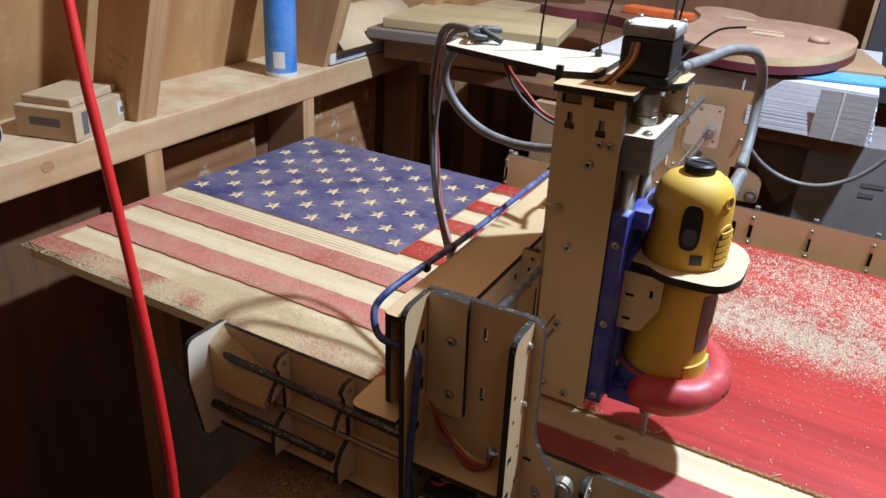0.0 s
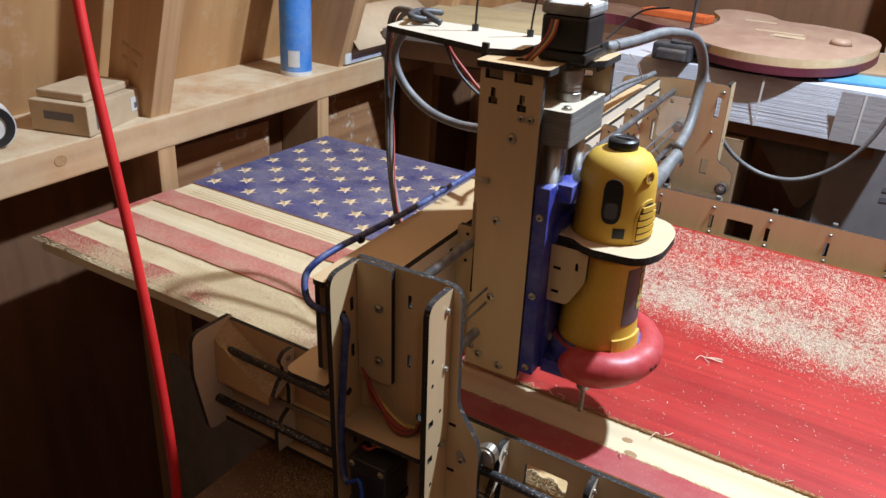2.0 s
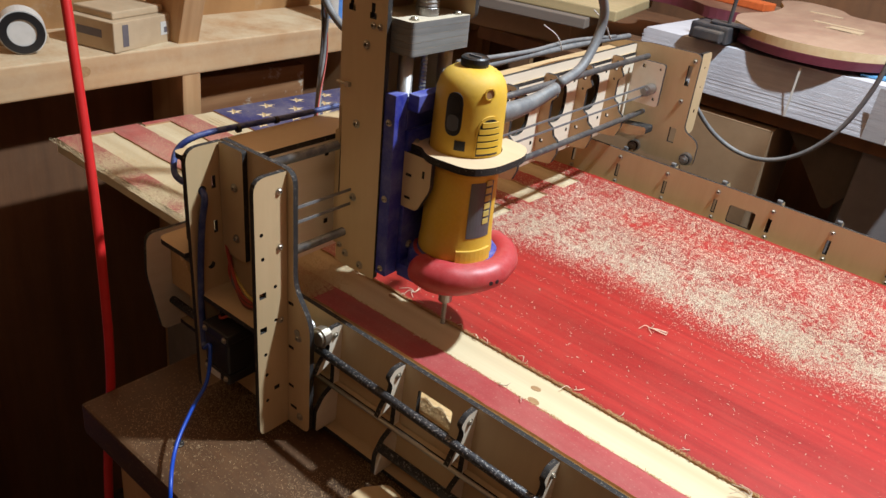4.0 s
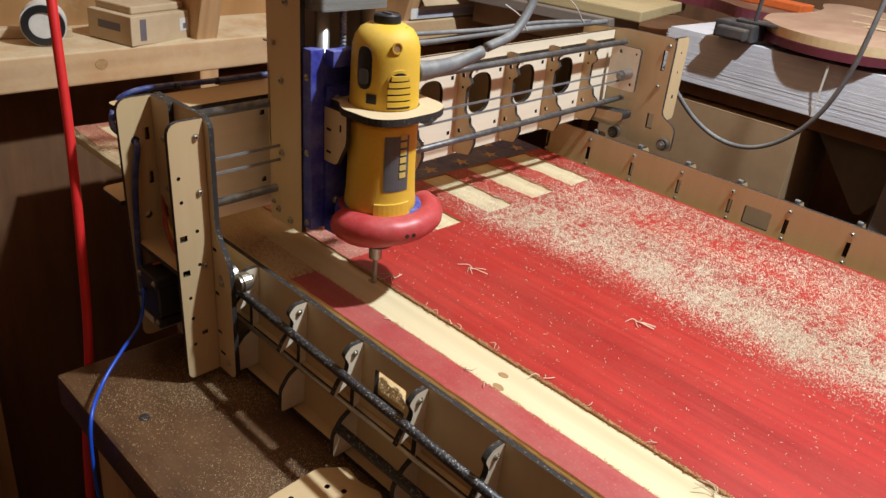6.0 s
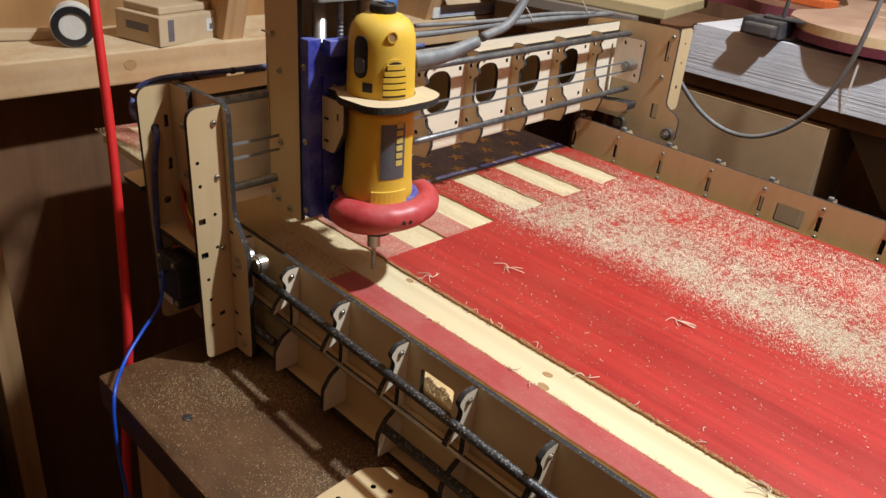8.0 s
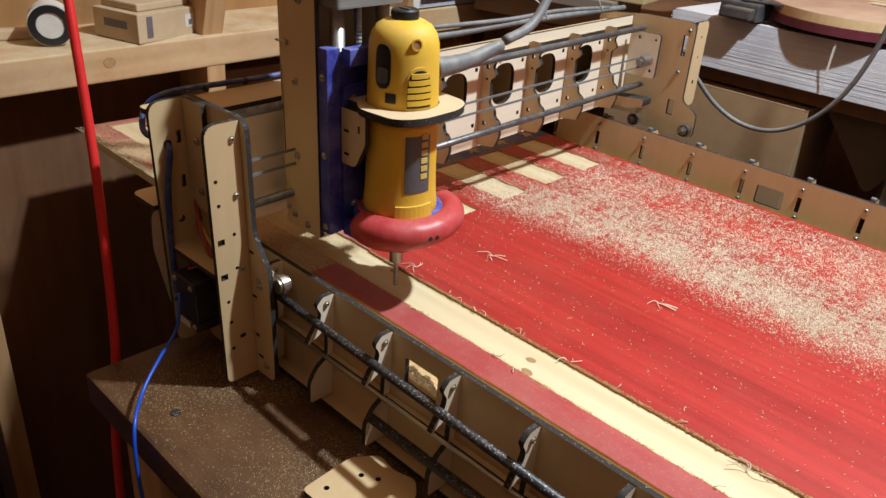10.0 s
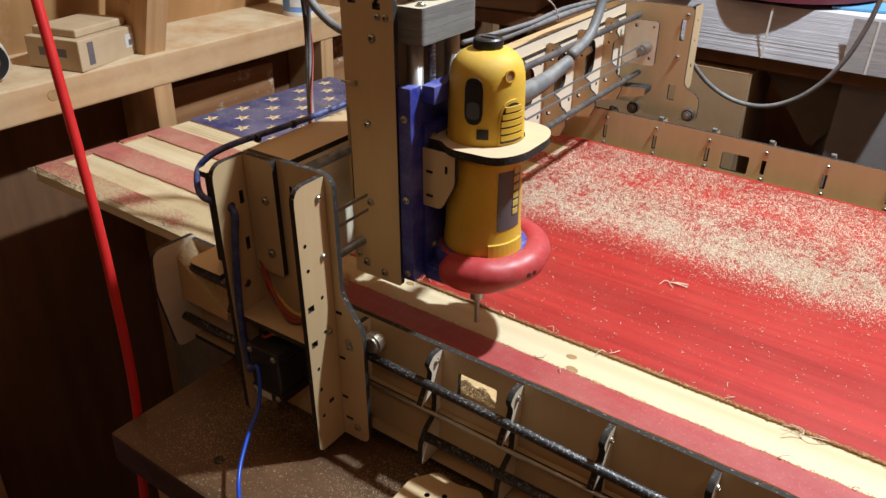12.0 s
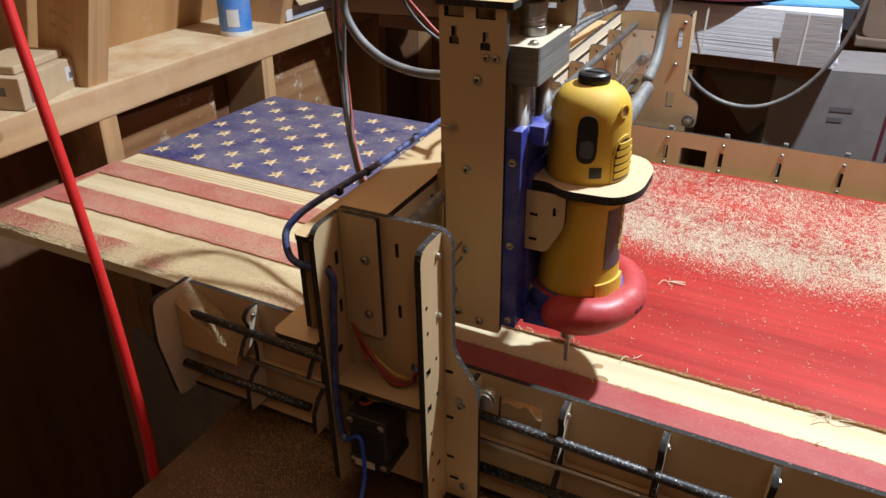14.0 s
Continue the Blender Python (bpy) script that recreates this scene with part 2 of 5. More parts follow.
DARKCLAMP = material("dark_metal", (0.06, 0.06, 0.07), None, 0.5, metal=0.3, scale=80, bump=0.1, dust=0.3)

# ---- shape helpers ----


def box(bm, x0, x1, y0, y1, z0, z1, bevel=0.0, m=None):
    made = bmesh.ops.create_cube(bm, size=1.0)["verts"]
    bmesh.ops.scale(bm, vec=(x1 - x0, y1 - y0, z1 - z0), verts=made)
    bmesh.ops.translate(bm, vec=((x0 + x1) / 2, (y0 + y1) / 2, (z0 + z1) / 2), verts=made)
    if bevel:
        edges = list({e for v in made for e in v.link_edges})
        out = bmesh.ops.bevel(bm, geom=edges, offset=bevel, segments=2, affect="EDGES", profile=0.6)
        made = list({v for f in out["faces"] for v in f.verts} | {v for v in made if v.is_valid})
    if m is not None:
        bmesh.ops.transform(bm, matrix=m, verts=made)
    return made


def cyl(bm, a, b, r, seg=16, r2=None, caps=True):
    a, b = Vector(a), Vector(b)
    q = (b - a).to_track_quat("Z", "Y").to_matrix().to_4x4()
    m = Matrix.Translation((a + b) / 2) @ q
    return bmesh.ops.create_cone(bm, cap_ends=caps, segments=seg, radius1=r, radius2=r if r2 is None else r2, depth=(b - a).length, matrix=m)["verts"]


def lathe(bm, profile, centre=(0, 0), seg=40):
    rings = []
    for r, z in profile:
        rings.append([bm.verts.new((centre[0] + r * math.cos(2 * math.pi * k / seg), centre[1] + r * math.sin(2 * math.pi * k / seg), z)) for k in range(seg)])
    for a, b in zip(rings, rings[1:]):
        for k in range(seg):
            bm.faces.new((a[k], a[(k + 1) % seg], b[(k + 1) % seg], b[k]))
    bm.faces.new(list(reversed(rings[0])))
    bm.faces.new(rings[-1])


def smooth_line(pts, steps=8):
    p = [Vector(q) for q in pts]
    p = [2 * p[0] - p[1]] + p + [2 * p[-1] - p[-2]]
    out = []
    for i in range(1, len(p) - 2):
        for k in range(steps):
            t = k / steps
            a, b, c, d = p[i - 1], p[i], p[i + 1], p[i + 2]
            out.append(0.5 * ((2 * b) + (c - a) * t + (2 * a - 5 * b + 4 * c - d) * t * t + (3 * b - a - 3 * c + d) * t ** 3))
    out.append(p[-2])
    return out


def sweep(bm, pts, radius, seg=10, steps=8, smooth=True):
    """A tube along a smooth line; radius: a number or a function of 0..1."""
    line = smooth_line(pts, steps) if smooth else [Vector(q) for q in pts]
    rings, up = [], Vector((0.13, 0.31, 0.94))
    for i, p in enumerate(line):
        d = (line[min(i + 1, len(line) - 1)] - line[max(i - 1, 0)]).normalized()
        side = d.cross(up)
        side = side.normalized() if side.length > 1e-4 else Vector((1, 0, 0))
        up = side.cross(d).normalized()
        r = radius(i / (len(line) - 1)) if callable(radius) else radius
        rings.append([bm.verts.new(p + r * (math.cos(2 * math.pi * k / seg) * side + math.sin(2 * math.pi * k / seg) * up)) for k in range(seg)])
    for a, b in zip(rings, rings[1:]):
        for k in range(seg):
            bm.faces.new((a[k], a[(k + 1) % seg], b[(k + 1) % seg], b[k]))
    bm.faces.new(list(reversed(rings[0])))
    bm.faces.new(rings[-1])


def rounded(pts, radii, seg=5):
    """A 2D outline with rounded corners."""
    out, n = [], len(pts)
    for i in range(n):
        r = radii[i] if isinstance(radii, (list, tuple)) else radii
        p, a, b = Vector(pts[i]), Vector(pts[i - 1]), Vector(pts[(i + 1) % n])
        if r <= 0:
            out.append(tuple(p))
            continue
        u, v = (a - p), (b - p)
        r = min(r, u.length * 0.48, v.length * 0.48)
        s, e = p + u.normalized() * r, p + v.normalized() * r
        for k in range(seg + 1):
            t = k / seg
            out.append(tuple((1 - t) ** 2 * s + 2 * t * (1 - t) * p + t * t * e))
    return out


def circle2(x, y, r, seg=14, ry=None):
    return [(x + r * math.cos(2 * math.pi * k / seg), y + (ry or r) * math.sin(2 * math.pi * k / seg)) for k in range(seg)]


def rect2(x0, x1, y0, y1):
    return [(x0, y0), (x1, y0), (x1, y1), (x0, y1)]


def plate(bm, outline, thick, m=None, holes=(), edge_slot=1):
    """A flat plate from a 2D outline with holes, extruded along +z of m; its cut edges take the second material."""
    edges = []
    for loop in (outline, *holes):
        vs = [bm.verts.new((x, y, 0)) for x, y in loop]
        edges += [bm.edges.new((vs[i], vs[(i + 1) % len(vs)])) for i in range(len(vs))]
    faces = [g for g in bmesh.ops.triangle_fill(bm, use_beauty=True, use_dissolve=False, edges=edges)["geom"] if isinstance(g, bmesh.types.BMFace)]
    for f in faces:
        if f.normal.z > 0:
            f.normal_flip()
    ext = bmesh.ops.extrude_face_region(bm, geom=faces, use_keep_orig=True)["geom"]
    top = [g for g in ext if isinstance(g, bmesh.types.BMVert)]
    bmesh.ops.translate(bm, vec=(0, 0, thick), verts=top)
    tops = {g for g in ext if isinstance(g, bmesh.types.BMFace)}
    allv = list({v for f in faces for v in f.verts} | set(top))
    for f in {f for v in allv for f in v.link_faces}:
        if f not in tops and f not in faces:
            f.material_index = edge_slot
    bmesh.ops.recalc_face_normals(bm, faces=list({f for v in allv for f in v.link_faces}))
    if m is not None:
        bmesh.ops.transform(bm, matrix=m, verts=allv)
    return allv


# planes for plates: in XZ at a depth y (thickness towards +y), in YZ at x (thickness towards +x), in XY at z (thickness up)
def in_xz(y):
    return Matrix(((1, 0, 0, 0), (0, 0, 1, y), (0, 1, 0, 0), (0, 0, 0, 1)))


def in_yz(x):
    return Matrix(((0, 0, 1, x), (1, 0, 0, 0), (0, 1, 0, 0), (0, 0, 0, 1)))


def in_xy(z):
    return Matrix.Translation((0, 0, z))


def mesh(name, bm, mats, soft=False):
    data = bpy.data.meshes.new(name)
    bmesh.ops.recalc_face_normals(bm, faces=bm.faces[:])
    bm.to_mesh(data)
    bm.free()
    for m in mats if isinstance(mats, (list, tuple)) else [mats]:
        data.materials.append(m)
    if soft:
        data.shade_smooth()
    return data


def thing(name, label, category, place=(0, 0, 0), group="", bm=None, mats=None, soft=False, kind=""):
    ob = new(name, mesh(name, bm, mats, soft) if bm else None)
    ob.location = place
    return tagged(ob, label, category, group, kind)


def part(name, bm, mats, parent, label="", soft=False, at=None):
    ob = new(name, bm if isinstance(bm, bpy.types.Mesh) else mesh(name, bm, mats, soft))
    ob.parent = parent
    if at is not None:
        ob.matrix_basis = at
    if label:
        ob["label"] = label
    return ob


def B():
    return bmesh.new()


def bolt_mesh(r=0.0042, h=0.003):
    bm = B()
    lathe(bm, [(r * 1.35, 0), (r * 1.35, h * 0.2), (r * 1.0, h * 0.25), (r * 0.98, h * 0.6), (r * 0.7, h * 0.95), (r * 0.48, h), (r * 0.42, h * 0.55)], (0, 0), 12)
    for f in bm.faces:
        if len(f.verts) > 4 and f.calc_center_median().z > h * 0.3:
            f.material_index = 1
    return mesh("bolt", bm, [ZINC, BLACK])


BOLT = bolt_mesh(0.0036, 0.0030)
SMALLBOLT = bolt_mesh(0.0028, 0.0024)
FACE_X = pose(0, 0, 0, 0, 90, 0)


def bolt(parent, x, y, z, face="y", data=None):
    turn = {"y": pose(x, y, z, 90, 0, 0), "x": pose(x, y, z, 0, 90, 0), "z": pose(x, y, z)}[face]
    return part("bolt", data or BOLT, None, parent, at=turn)


def setting(name, bm, mats, label, soft=False):
    return tagged(new(name, mesh(name, bm, mats, soft)), label, "", "", "structure")


# ---- the shed ----
SLOPE = 1.2  # the shed's long beams rise a little towards the back


def tilted(ob):
    ob.matrix_world = Matrix.Translation((0, 0.8, 1.09)) @ pose(0, 0, 0, SLOPE, 0, 0) @ Matrix.Translation((0, -0.8, -1.09))
    return ob


bm = B(); box(bm, -1.6, 2.6, -1.8, 3.4, -0.06, 0.0)
setting("floor", bm, CONCRETE, "dark dusty wooden shed floor")
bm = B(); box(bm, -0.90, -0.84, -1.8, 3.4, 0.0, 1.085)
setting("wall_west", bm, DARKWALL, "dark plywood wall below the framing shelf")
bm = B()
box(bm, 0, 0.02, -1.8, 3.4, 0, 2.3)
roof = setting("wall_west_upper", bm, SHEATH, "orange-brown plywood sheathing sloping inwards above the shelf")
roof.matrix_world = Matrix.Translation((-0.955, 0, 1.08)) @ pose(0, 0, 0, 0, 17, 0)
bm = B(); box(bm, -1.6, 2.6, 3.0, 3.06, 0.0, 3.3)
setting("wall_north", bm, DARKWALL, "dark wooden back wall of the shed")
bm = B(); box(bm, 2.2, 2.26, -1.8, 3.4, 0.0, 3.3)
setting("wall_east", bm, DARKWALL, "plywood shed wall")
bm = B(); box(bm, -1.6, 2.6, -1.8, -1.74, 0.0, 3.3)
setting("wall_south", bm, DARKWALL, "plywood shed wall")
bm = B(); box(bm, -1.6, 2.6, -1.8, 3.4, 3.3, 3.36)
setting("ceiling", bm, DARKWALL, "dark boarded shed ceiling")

bm = B(); box(bm, -0.95, -0.725, -1.7, 2.98, 1.060, 1.118, 0.003)
tilted(setting("beam_shelf", bm, PINEY, "dusty pine framing beam used as a ledge"))
for y in (0.6, 1.08, 1.535, 2.05, 2.5):
    bm = B(); box(bm, -0.838, -0.727, y, y + 0.040, 0.0, 1.064 + (y - 0.8) * 0.02, 0.002)
    setting("stud_below", bm, PINEZ, "pine stud under the ledge")
bm = B(); box(bm, -0.838, -0.80, 1.13, 1.45, 0.93, 1.03, 0.004)
setting("wall_block", bm, SPLATTER, "short pine blocking board between studs")
bm = B(); box(bm, -0.838, -0.80, 1.60, 1.95, 0.75, 1.05, 0.004)
setting("wall_panel", bm, SPLATTER, "scuffed plywood offcut behind the studs")
for y in (0.62, 1.08, 1.625, 2.1):
    bm = B(); box(bm, 0, 0.118, y, y + 0.045, 0.0, 1.5, 0.003)
    raft = setting("rafter", bm, PINEZ, "pine rafter leaning inwards from the ledge")
    if y == 1.08:
        stamp = raft
    raft.matrix_world = Matrix.Translation((-0.865, 0, 1.105 + (y - 0.8) * 0.02)) @ pose(0, 0, 0, 0, 17, 0)

for k, (x, z, w) in enumerate(((0.030, 0.152, 0.016), (0.054, 0.149, 0.024), (0.034, 0.129, 0.010), (0.056, 0.127, 0.015))):
    bm = B(); box(bm, x, x + w, 1.0792, 1.0799, z, z + 0.007); part("stamp_bar", bm, material("faded_ink", (0.40, 0.24, 0.115), None, 0.8, scale=160), stamp)
bm = B(); plate(bm, circle2(0, 0, 0.011, 18, 0.009), 0.0012, in_yz(0)); part("knot", bm, [KNOT, KNOT], bpy.data.objects["beam_shelf"], at=Matrix.Translation((-0.7252, 0.890, 1.094)))

# ---- the table ----
table = thing("work_table", "worn brown wooden table covered in sawdust", "table", (0.5, 1.1, 0))
bm = B(); box(bm, -0.667, 0.75, -0.525, 0.62, 0.852, 0.895, 0.004); part("tabletop", bm, TABLE, table)
for x in (-0.60, 0.68):
    for y in (-0.46, 0.55):
        bm = B(); box(bm, x - 0.04, x + 0.04, y - 0.04, y + 0.04, 0, 0.851, 0.004); part("leg", bm, PINEZ, table)

# ---- the router's frame ----
PITCH = 0.0927
RIBS = [-0.2265 + PITCH * k for k in range(10)]


def rail_outline():
    return rect2(-0.240, 0.66, 0.897, 1.040)


front_rail = thing("front_rail", "tan laser-cut plywood side rail with hooked ribs and rods", "machine rail", (0.2, 0.76, 0.897))
OFF = Matrix.Translation((-0.2, -0.76, -0.897))
bm = B()
plate(bm, rail_outline(), 0.006, in_xz(0.763), [rounded(rect2(0.167, 0.212, 0.984, 1.018), 0.003)])
part("rail_panel", bm, [PLY, CHAR], front_rail, at=OFF)
bm = B(); plate(bm, rect2(-0.240, 0.66, 0.748, 0.763), 0.006, in_xy(0.898)); part("base_strip", bm, [PLY, CHAR], front_rail, at=OFF)
bm = B(); plate(bm, rect2(-0.232, 0.66, 0.756, 0.7625), 0.005, in_xy(0.958)); part("ledge_strip", bm, [PLY, CHAR], front_rail, at=OFF)
rib_shape = rounded([(0.763, 1.0395), (0.747, 1.0395), (0.739, 1.031), (0.746, 1.019), (0.744, 1.009), (0.735, 1.002), (0.727, 0.986), (0.740, 0.992), (0.752, 0.998), (0.755, 0.984), (0.755, 0.958), (0.742, 0.950), (0.732, 0.934), (0.732, 0.906), (0.763, 0.906)], 0.004)
bm = B(); plate(bm, rib_shape, 0.006, in_yz(-0.003)); RIB = mesh("rib", bm, [PALE_LITPLY, CHAR])
for x in RIBS[1:]:
    part("rib", RIB, None, front_rail, at=OFF @ Matrix.Translation((x, 0, 0)))
    bolt(front_rail, x - 0.2 + 0.0035, 0.752 - 0.76, 1.030 - 0.897, "x", SMALLBOLT)
bm = B()
plate(bm, rounded([(0.706, 1.044), (0.769, 1.044), (0.769, 0.897), (0.722, 0.897), (0.704, 0.99)], [0.014, 0.004, 0, 0.01, 0.01]), 0.006, in_yz(-0.240))
part("end_plate", bm, [PALE_LITPLY, CHAR], front_rail, at=OFF)
for nm, y, z, r, mat, x1 in (("guide_rod", 0.743, 1.0115, 0.0047, DARKROD, 0.66), ("steel_strip", 0.748, 0.966, 0.0024, ZINC, 0.66), ("lower_rod", 0.738, 0.938, 0.0052, DARKROD, -0.05), ("lower_rod", 0.738, 0.942, 0.0052, DARKROD, 0.66)):
    x0 = 0.147 if z == 0.942 else -0.236
    sag = 1.0 if nm == "guide_rod" else 0.0
    bm = B(); cyl(bm, (x0, y + 0.002 * sag, z + 0.001 * sag), (x1, y - 0.014 * sag, z - 0.006 * sag), r, 14); part(nm, bm, mat, front_rail, soft=True, at=OFF)

back_rail = thing("back_rail", "tan laser-cut plywood side rail with bolts and dark slots", "machine rail", (0.2, 1.56, 0.897))
OFFB = Matrix.Translation((-0.2, -1.56, -0.897))
holes = [rounded(rect2(0.201, 0.247, 0.996, 1.028), 0.004)]
BX = [-0.113 + 0.0968 * k for k in range(-1, 9)]
for x in BX:
    holes.append(rect2(x - 0.006, x + 0.001, 1.003, 1.028))
bm = B()
plate(bm, rounded([(-0.214, 0.897), (0.68, 0.897), (0.68, 1.056), (-0.214, 1.056)], [0, 0, 0, 0.012]), 0.006, in_xz(1.549), holes)
part("rail_panel", bm, [PLY, CHAR], back_rail, at=OFFB)
bm = B(); plate(bm, rounded([(1.557, 1.054), (1.585, 1.054), (1.602, 1.03), (1.602, 0.897), (1.557, 0.897)], 0.004), 0.006, in_yz(-0.003)); RIB2 = mesh("rib", bm, [PLY, CHAR])
for x in BX:
    part("rib", RIB2, None, back_rail, at=OFFB @ Matrix.Translation((x, 0, 0)))
    for z in (1.042, 0.994):
        bolt(back_rail, x - 0.2 - 0.002, 1.549 - 1.56, z - 0.897, "y")
    bm = B(); box(bm, x - 0.0042, x + 0.0042, 1.557, 1.565, 1.046, 1.0615, 0.002); part("tab", bm, GREYCAB, back_rail, at=OFFB)
for nm, y, z in (("guide_rod", 1.585, 1.040), ("lower_rod", 1.585, 0.945)):
    bm = B(); cyl(bm, (-0.21, y, z), (0.68, y, z), 0.0052, 14); part(nm, bm, ROD, back_rail, soft=True, at=OFFB)

bm = B(); box(bm, -0.20, 0.66, 0.775, 1.543, 0.8965, 0.9735, 0.002)
thing("machine_bed", "plain board bed under the wooden flag", "machine bed", bm=bm, mats=PLY)

# ---- the wooden flag ----
FX0, FX1, FY0, SW = -0.694, 0.675, 0.803, 0.0554
FRONT = 0.817  # the front stripe was trimmed narrower
FY1 = FY0 + 13 * SW
UX1, UY0 = -0.208, 1.124
flag = thing("wooden_flag", "half-carved wooden flag with red stripes and navy star field", "flag board", (0, 1.16, 0.974))
OFFF = Matrix.Translation((0, -1.16, -0.974))
for x0, x1, y0, y1, top in ((FX0, FX1, FRONT, UY0, 0.9968), (UX1, FX1, UY0, FY1, 0.9968), (FX0, UX1, UY0, FY1, 0.9885)):
    bm = B(); box(bm, x0, x1, y0, y1, 0.974, top); part("pine_board", bm, CUT, flag, at=OFFF, label="pine board, bare in the carved grooves")


def painted(name, x0, x1, y0, y1, mat, label="", holes=(), wobble=0.0009):
    """A painted face layer with slightly ragged long edges."""
    n = max(2, int((x1 - x0) / 0.012))
    lo = [(x0 + (x1 - x0) * k / n, y0 + (random.uniform(-wobble, wobble) if 0 < k < n else 0)) for k in range(n + 1)]
    hi = [(x0 + (x1 - x0) * k / n, y1 + (random.uniform(-wobble, wobble) if 0 < k < n else 0)) for k in range(n, -1, -1)]
    bm = B()
    low = 0.9880 if holes else 0.9966
    plate(bm, lo + hi, 1.0 - low, in_xy(low), holes)
    return part(name, bm, [mat, CUTEDGE], flag, label, at=OFFF)


CUTEDGE = material("torn_groove_edge", (0.50, 0.30, 0.16), (0.34, 0.16, 0.08), 0.8, scale=300, bump=0.3)


def sy(k):
    """Lower edge of stripe k, counted from the top."""
    return FY0 + (13 - k) * SW


XR = -0.052
painted("red_stripe", FX0, FX1, FRONT, 0.8555, REDEDGE, "red stripe along the front edge")
for k, hi in ((11, sy(11) + SW * 0.93), (9, sy(9) + SW * 0.93)):
    painted("red_stripe", FX0, XR, sy(k) - (0.004 if k == 11 else 0.002), hi - 0.002, REDDUST)
painted("red_stripe", FX0, -0.679, 0.8558, 0.910, REDDUST)
for k in (7, 5, 3, 1):
    painted("red_stripe", UX1 + 0.001, XR, sy(k) + (-0.006 if k == 7 else 0.004), sy(k) + SW - 0.002, RED, wobble=0.0016)
painted("uncut_red_field", XR, FX1, 0.9075, FY1, RED, "red-stained field not carved yet, strewn with sawdust", wobble=0.0006)
painted("stripe_end", FX0, -0.681, sy(10) + 0.002, sy(10) + SW - 0.003, REDDUST)
painted("stripe_end", 0.556, FX1, 0.8558, 0.9072, RED)


def star2(x, y, r):
    return [(x + (r if k % 2 == 0 else r * 0.40) * math.sin(math.pi * k / 5), y + (r if k % 2 == 0 else r * 0.40) * math.cos(math.pi * k / 5)) for k in range(10)]


stars = []
for row in range(9):
    for k in range(6 if row % 2 == 0 else 5):
        stars.append((-0.667 + 0.0434 * (2 * k + row % 2), 1.156 + 0.0404 * row))
union = painted("navy_field", FX0, UX1, UY0, FY1, BLUE, "dusty navy-stained field with fifty carved stars", [star2(x, y, 0.0182) for x, y in stars], wobble=0.0)
bm = B()
ring = [bm.verts.new((x, y, 0)) for x, y in star2(0, 0, 0.0184)]
mid = bm.verts.new((0, 0, -0.0085))
for k in range(10):
    bm.faces.new((ring[k], mid, ring[(k + 1) % 10]))
STAR = mesh("star", bm, STARWOOD)
for x, y in stars:
    part("star", STAR, None, flag, at=OFFF @ pose(x, y, 0.99995, 0, 0, 0))
for y in (0.007, 0.016, 0.024, 0.033, 0.041):
    bm = B(); box(bm, FX0 + 0.03, -0.26, sy(8) + y, sy(8) + y + 0.0035, 0.9969, 0.9974, 0.0002); part("tool_ridge", bm, CUT, flag, at=OFFF)
for x, y, rx, ry, tilt in ((0.236, 0.884, 0.0060, 0.0040, 10), (0.246, 0.864, 0.0072, 0.0046, -8), (0.005, 0.900, 0.006, 0.004, 0)):
    bm = B()
    plate(bm, circle2(0, 0, rx, 16, ry), 0.0006)
    part("knot", bm, [KNOT, KNOT], flag, at=OFFF @ pose(x, y, 0.9966, 0, 0, tilt))

# ---- the moving gantry ----
PIVOT = Vector((0, 0.72, 1.0))
PIV = Matrix.Translation(-PIVOT)
gantry = thing("cnc_gantry", "tan laser-cut plywood gantry bridge with steel rods and charred edges", "gantry", PIVOT)


def gp(name, outline, plane, holes=(), label="", thick=0.006, owner=None):
    bm = B()
    plate(bm, outline, thick, plane, holes)
    return part(name, bm, [PLY, CHAR], owner or gantry, label, at=PIV)


def gbolt(x, y, z, face, owner=None, data=None):
    return bolt(owner or gantry, x - PIVOT.x, y - PIVOT.y, z - PIVOT.z, face, data)


def sq(x, y, s=0.0035, t=None):
    return rect2(x - s, x + s, y - (t or s), y + (t or s))


gp("side_plate", rounded([(-0.181, 0.905), (-0.040, 0.905), (-0.040, 1.052), (-0.066, 1.088), (-0.066, 1.216), (-0.181, 1.216)], [0.012, 0.012, 0.016, 0.014, 0.016, 0.004]), in_xz(0.722),
   [circle2(-0.105, 1.058, 0.006), sq(-0.092, 1.072, 0.0025, 0.006), sq(-0.092, 1.0, 0.0025, 0.005), sq(-0.070, 1.066, 0.004, 0.0018), sq(-0.070, 1.010, 0.004, 0.0018), sq(-0.070, 0.958, 0.004, 0.0018), sq(-0.066, 0.930, 0.005, 0.0018), sq(-0.120, 1.185, 0.0018, 0.007), sq(-0.120, 1.120, 0.0018, 0.007)])
gp("outer_fin", rounded([(0.677, 0.915), (0.7215, 0.915), (0.7215, 1.2145), (0.677, 1.2145)], [0.012, 0, 0.002, 0.016]), in_yz(-0.182), [circle2(0.694, 1.166, 0.005), sq(0.708, 1.172, 0.0025, 0.007), sq(0.708, 1.120, 0.0025, 0.007), circle2(0.700, 1.075, 0.0045), sq(0.708, 1.010, 0.0025, 0.006)])
